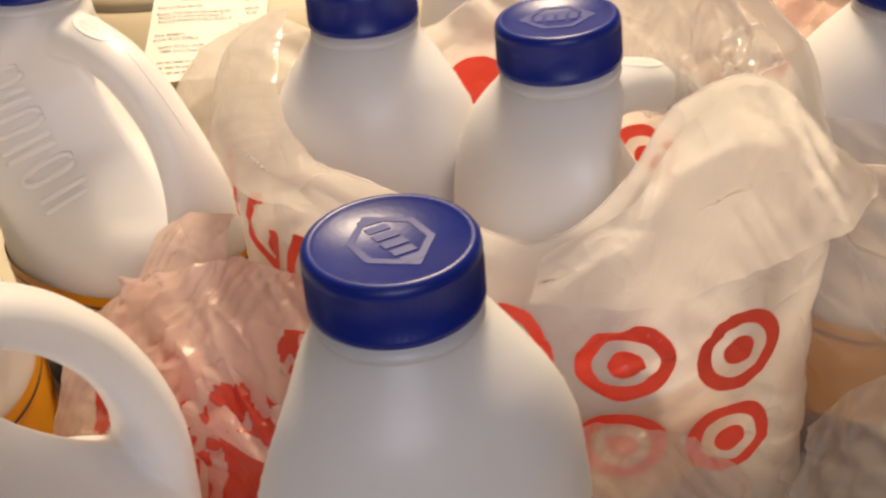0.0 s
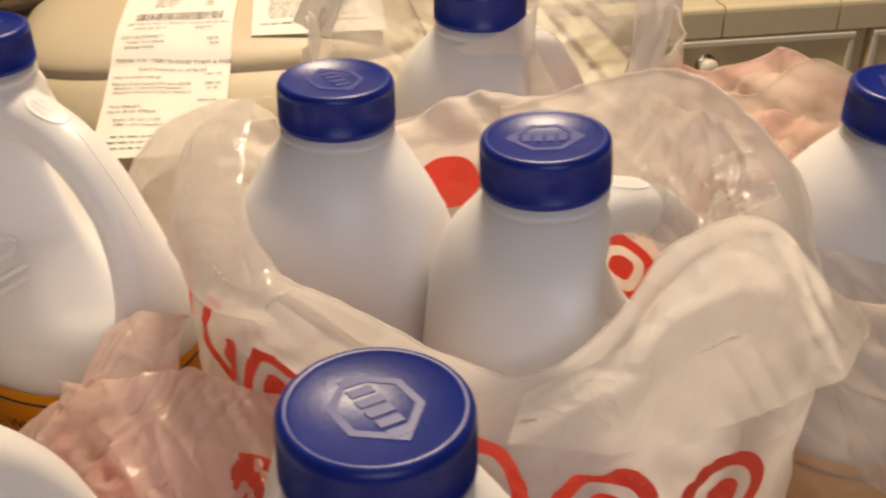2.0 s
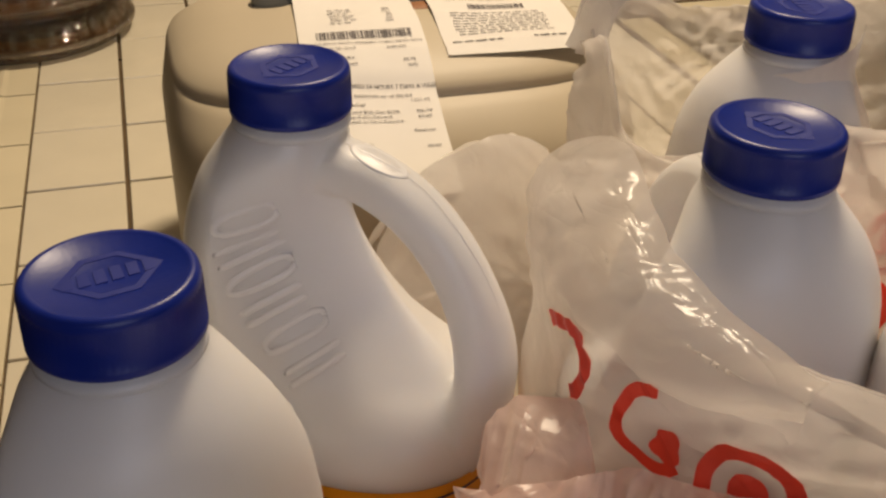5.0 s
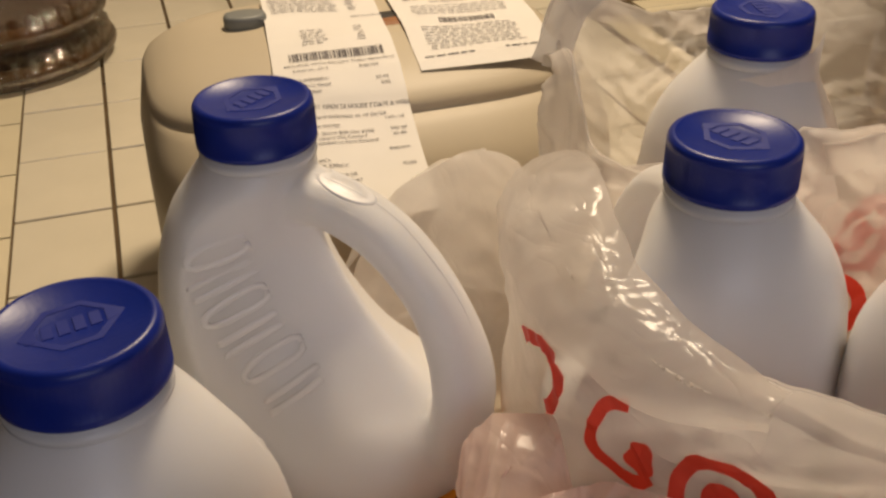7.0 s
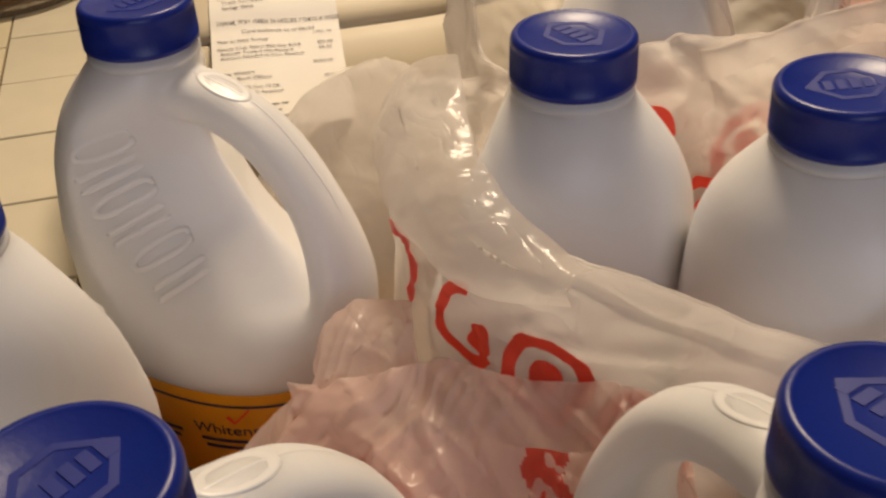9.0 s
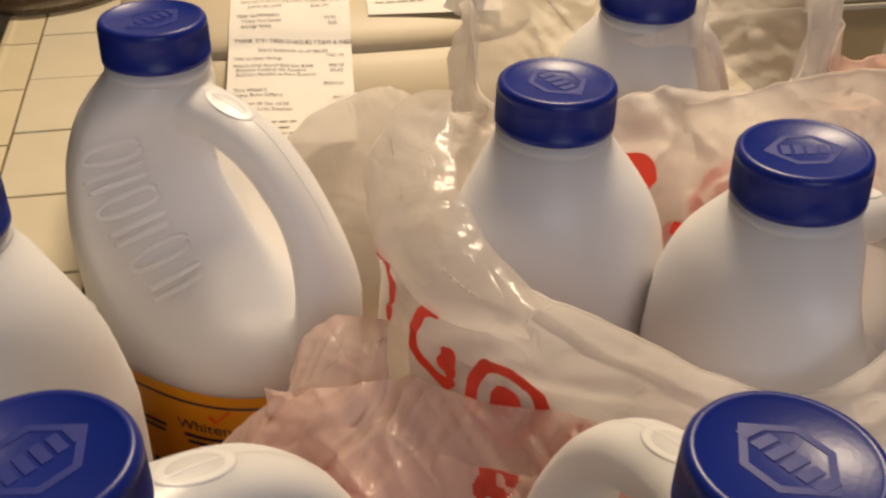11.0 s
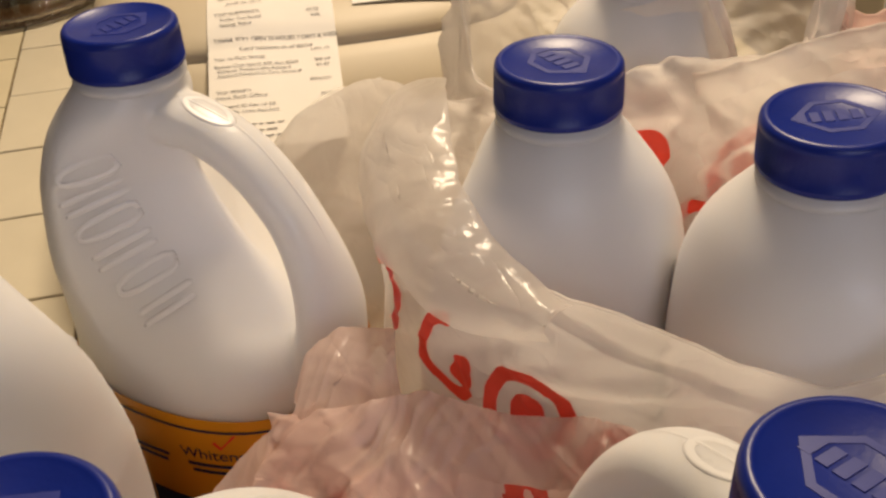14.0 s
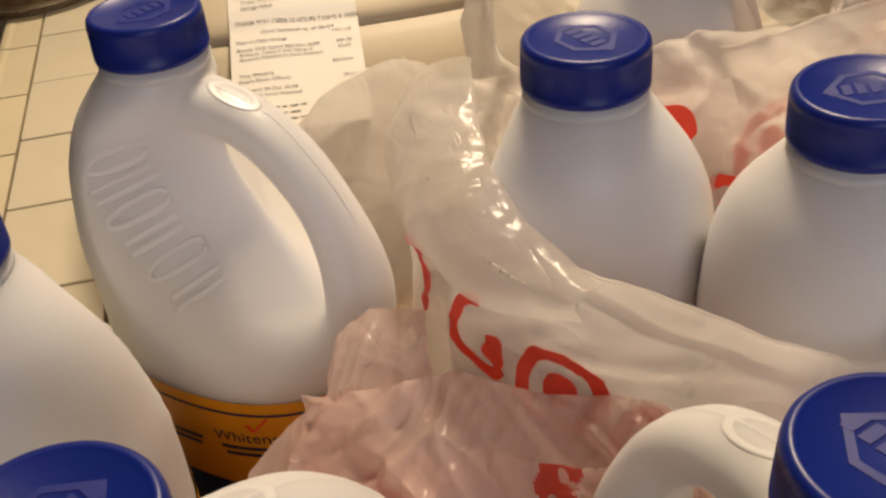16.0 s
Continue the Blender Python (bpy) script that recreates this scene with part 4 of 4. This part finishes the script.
class Slip:
    """A paper slip: u across from 0 to width, v down from 0 to length, laid on the toaster and curling off its front."""

    def __init__(self, name, label, start, way, width, length, hang, curl):
        self.start, self.width, self.length, self.hang, self.curl = Vector(start), width, length, hang, curl
        self.down = Vector(way).normalized()
        self.across = Vector((-self.down.y, self.down.x))
        self.ob = tagged(new(name), label, "receipt", "paper receipts")
        bm = bmesh.new()
        n, m = 14, 70
        rows = [[bm.verts.new(self.at(self.width * i / n, self.length * j / m)) for i in range(n + 1)] for j in range(m + 1)]
        for a, b in zip(rows, rows[1:]):
            for i in range(n):
                bm.faces.new((a[i], a[i + 1], b[i + 1], b[i]))
        part("paper", bm, M_PAPER, self.ob, "white thermal paper")

    def at(self, u, v, lift=0.0):
        run = min(v, self.hang) + max(0.0, v - self.hang) * math.cos(radians(self.curl))
        drop = 0.6 * max(0.0, v - self.hang) * math.tan(radians(self.curl)) if v > self.hang else 0.0
        p = self.start + self.across * (u - self.width / 2) + self.down * run
        wave = 0.0012 * math.sin(v * 38 + u * 20) + 0.0015 * noise.noise(Vector((u * 25, v * 18, self.width)))
        mid = self.start + self.down * run
        return Vector((p.x, p.y, max(0.2185 - drop * 1.15, toaster_top(mid.x, mid.y) + 0.003, toaster_top(p.x, p.y) + 0.002) + wave + lift))

    def words(self, text, u, v, size, name="printed_text"):
        self.lay(text_mesh(text, size), u, v, name)

    def lay(self, me, u, v, name):
        bm = bmesh.new()
        bm.from_mesh(me)
        for w in bm.verts:
            w.co = self.at(u + w.co.x, v - w.co.y, 0.0007)
        part(name, bm, M_INK, self.ob, smooth=False)

    def bars(self, spans, name):
        bm = bmesh.new()
        for u0, u1, v0, v1 in spans:
            k = 3
            pts = [self.at(u0 + (u1 - u0) * i / k, v0, 0.0007) for i in range(k + 1)]
            low = [self.at(u0 + (u1 - u0) * i / k, v1, 0.0007) for i in range(k + 1)]
            a, b = [bm.verts.new(p) for p in pts], [bm.verts.new(p) for p in low]
            for i in range(k):
                bm.faces.new((a[i], a[i + 1], b[i + 1], b[i]))
        tagged(part(name, bm, M_INK, self.ob, smooth=False), kind="stuff")


def barcode(u0, u1, v0, v1, seed):
    rnd, u, out = random.Random(seed), u0, []
    while u < u1:
        w = rnd.choice((0.0004, 0.0004, 0.0008, 0.0012))
        out.append((u, u + w, v0, v1))
        u += w + rnd.choice((0.0004, 0.0006, 0.001))
    return out


def small_lines(u0, u1, v0, count, pitch, seed, high=0.0011):
    rnd, out = random.Random(seed), []
    for i in range(count):
        u = u0 + rnd.uniform(0, 0.003)
        while u < u1 - 0.004:
            w = rnd.uniform(0.003, 0.009)
            out.append((u, min(u + w, u1), v0 + i * pitch, v0 + i * pitch + high))
            u += w + 0.0016
    return out


slip = Slip("receipt", "long printed paper receipt with a barcode on the toaster", (0.207, -0.100), (-0.10, -1), 0.092, 0.325, 0.120, 20)
slip.bars(barcode(0.013, 0.083, 0.145, 0.158, 4), "barcode")
slip.bars(small_lines(0.004, 0.060, 0.010, 12, 0.0045, 5) + small_lines(0.066, 0.076, 0.010, 12, 0.0045, 6), "printed_line")
slip.bars(small_lines(0.024, 0.045, 0.100, 7, 0.0050, 7) + small_lines(0.066, 0.073, 0.100, 7, 0.0050, 8), "printed_line")
for text, u, v, size in (("MFR COUPON", 0.068, 0.078, 0.0040), ("RETURNS WITH RECEIPT THRU 08/25/2015", 0.008, 0.160, 0.0043), ("JUNE 26, 2015", 0.014, 0.168, 0.0043), ("8:40 PM", 0.062, 0.168, 0.0043),
                         ("TRIP SUMMARY:", 0.005, 0.180, 0.0048), ("Today You Saved", 0.009, 0.186, 0.0043), ("Savings Value", 0.009, 0.192, 0.0043), ("25.92", 0.072, 0.182, 0.0043), ("93%", 0.075, 0.188, 0.0043),
                         ("THANK YOU. OPEN 24 HOURS 7 DAYS A WEEK", 0.004, 0.205, 0.0042), ("Card balances as of 06/24", 0.022, 0.214, 0.0050), ("1351.10", 0.072, 0.219, 0.0043), ("Year to Date Savings", 0.004, 0.223, 0.0043),
                         ("Beauty Club Spend $50 Get $5EB", 0.004, 0.231, 0.0043), ("Amount Toward this Reward", 0.006, 0.236, 0.0043), ("Amount Needed to Earn Reward:", 0.006, 0.241, 0.0043), ("306.58", 0.074, 0.231, 0.0043), ("43.42", 0.075, 0.237, 0.0043),
                         ("Balance:", 0.070, 0.252, 0.0046), ("This Week's", 0.005, 0.259, 0.0048), ("Extra Buck Offers:", 0.005, 0.265, 0.0048), ("30.00", 0.076, 0.270, 0.0043), ("Spend 30 Get 10 EB", 0.010, 0.275, 0.0043), ("Offer Limit Reached", 0.012, 0.281, 0.0043)):
    slip.words(text, u, v + (0.006 if v > 0.15 else 0.0), size)
slip.bars(small_lines(0.010, 0.05, 0.300, 3, 0.007, 9), "printed_line")

slip = Slip("receipt", "short printed paper receipt with a barcode on the toaster", (0.314, -0.140), (-0.07, -1), 0.108, 0.150, 0.080, 24)
slip.bars(barcode(0.030, 0.074, 0.070, 0.079, 11), "barcode")
slip.bars(small_lines(0.010, 0.09, 0.022, 1, 0.0045, 16, 0.0022) + small_lines(0.030, 0.070, 0.031, 1, 0.0045, 17, 0.0016), "printed_line")
slip.bars(small_lines(0.012, 0.09, 0.042, 5, 0.0045, 12, 0.0010) + small_lines(0.012, 0.088, 0.086, 9, 0.0044, 13, 0.0010), "printed_line")
slip.bars(small_lines(0.006, 0.05, 0.133, 1, 0.0045, 14, 0.0014) + small_lines(0.066, 0.094, 0.132, 1, 0.0045, 15, 0.0014), "printed_line")


# ---- baked goods in clear clamshells ----
def clamshell(cx, cy, r, label, base=0.0, low=0.55):
    """A round fluted tray and lid round a baked filling; base: what it stands on, low: how flat it is."""
    root = tagged(new("pie_container"), label, "food container", "clear food containers")
    n = 240

    def ring(k, z, flute=0.0):
        return [(cx + (r * k + (flute if i % 6 < 3 else 0)) * math.cos(2 * math.pi * i / n), cy + (r * k + (flute if i % 6 < 3 else 0)) * math.sin(2 * math.pi * i / n), base + z * low) for i in range(n)]
    bm = bmesh.new()
    loft(bm, [ring(0.5, 0.003), ring(0.93, 0.0032), ring(0.95, 0.006), ring(0.975, 0.024, 0.005), ring(1.0, 0.027), ring(1.035, 0.0275), ring(1.04, 0.034)], True, False)
    part("tray", bm, M_CLEAR, root, "clear fluted plastic tray")
    bm = bmesh.new()
    loft(bm, [ring(1.045, 0.0345), ring(1.04, 0.040), ring(1.0, 0.041), ring(0.975, 0.044, 0.005), ring(0.93, 0.074, 0.009), ring(0.93, 0.080), ring(0.88, 0.083), ring(0.5, 0.0835), ring(0.02, 0.0835)], False, True)
    part("lid", bm, M_CLEAR, root, "clear fluted plastic lid")
    bm = bmesh.new()
    loft(bm, [ring(0.91, 0.0045), ring(0.93, 0.022), ring(0.92, 0.030), ring(0.7, 0.046), ring(0.02, 0.050)])
    part("filling", bm, M_PIE, root, "dark red-brown baked filling")
    bm = bmesh.new()
    rings = []
    for k, z in ((0.925, 0.026), (0.93, 0.036), (0.88, 0.046), (0.84, 0.048), (0.80, 0.044)):
        rings.append([(x + 0.003 * noise.noise(Vector((x * 60, y * 60, z * 20))), y, zz + 0.003 * noise.noise(Vector((x * 50, y * 50, 1)))) for x, y, zz in ring(k, z)])
    loft(bm, rings, False, False)
    part("crust", bm, M_CRUST, root, "golden baked crust")
    return root


clamshell(-0.118, 0.462, 0.142, "round pie in a clear fluted plastic clamshell on tiles")
clamshell(-0.121, 0.465, 0.140, "round pie in a clear clamshell stacked on another", 0.0465)
# the dark-rimmed pan behind the toaster, stood in for by the clamshell shape
clamshell(0.350, 0.720, 0.165, "wide dark-rimmed pan behind the toaster, built in a clamshell's shape", 0.0, 0.9)

place_tiles()
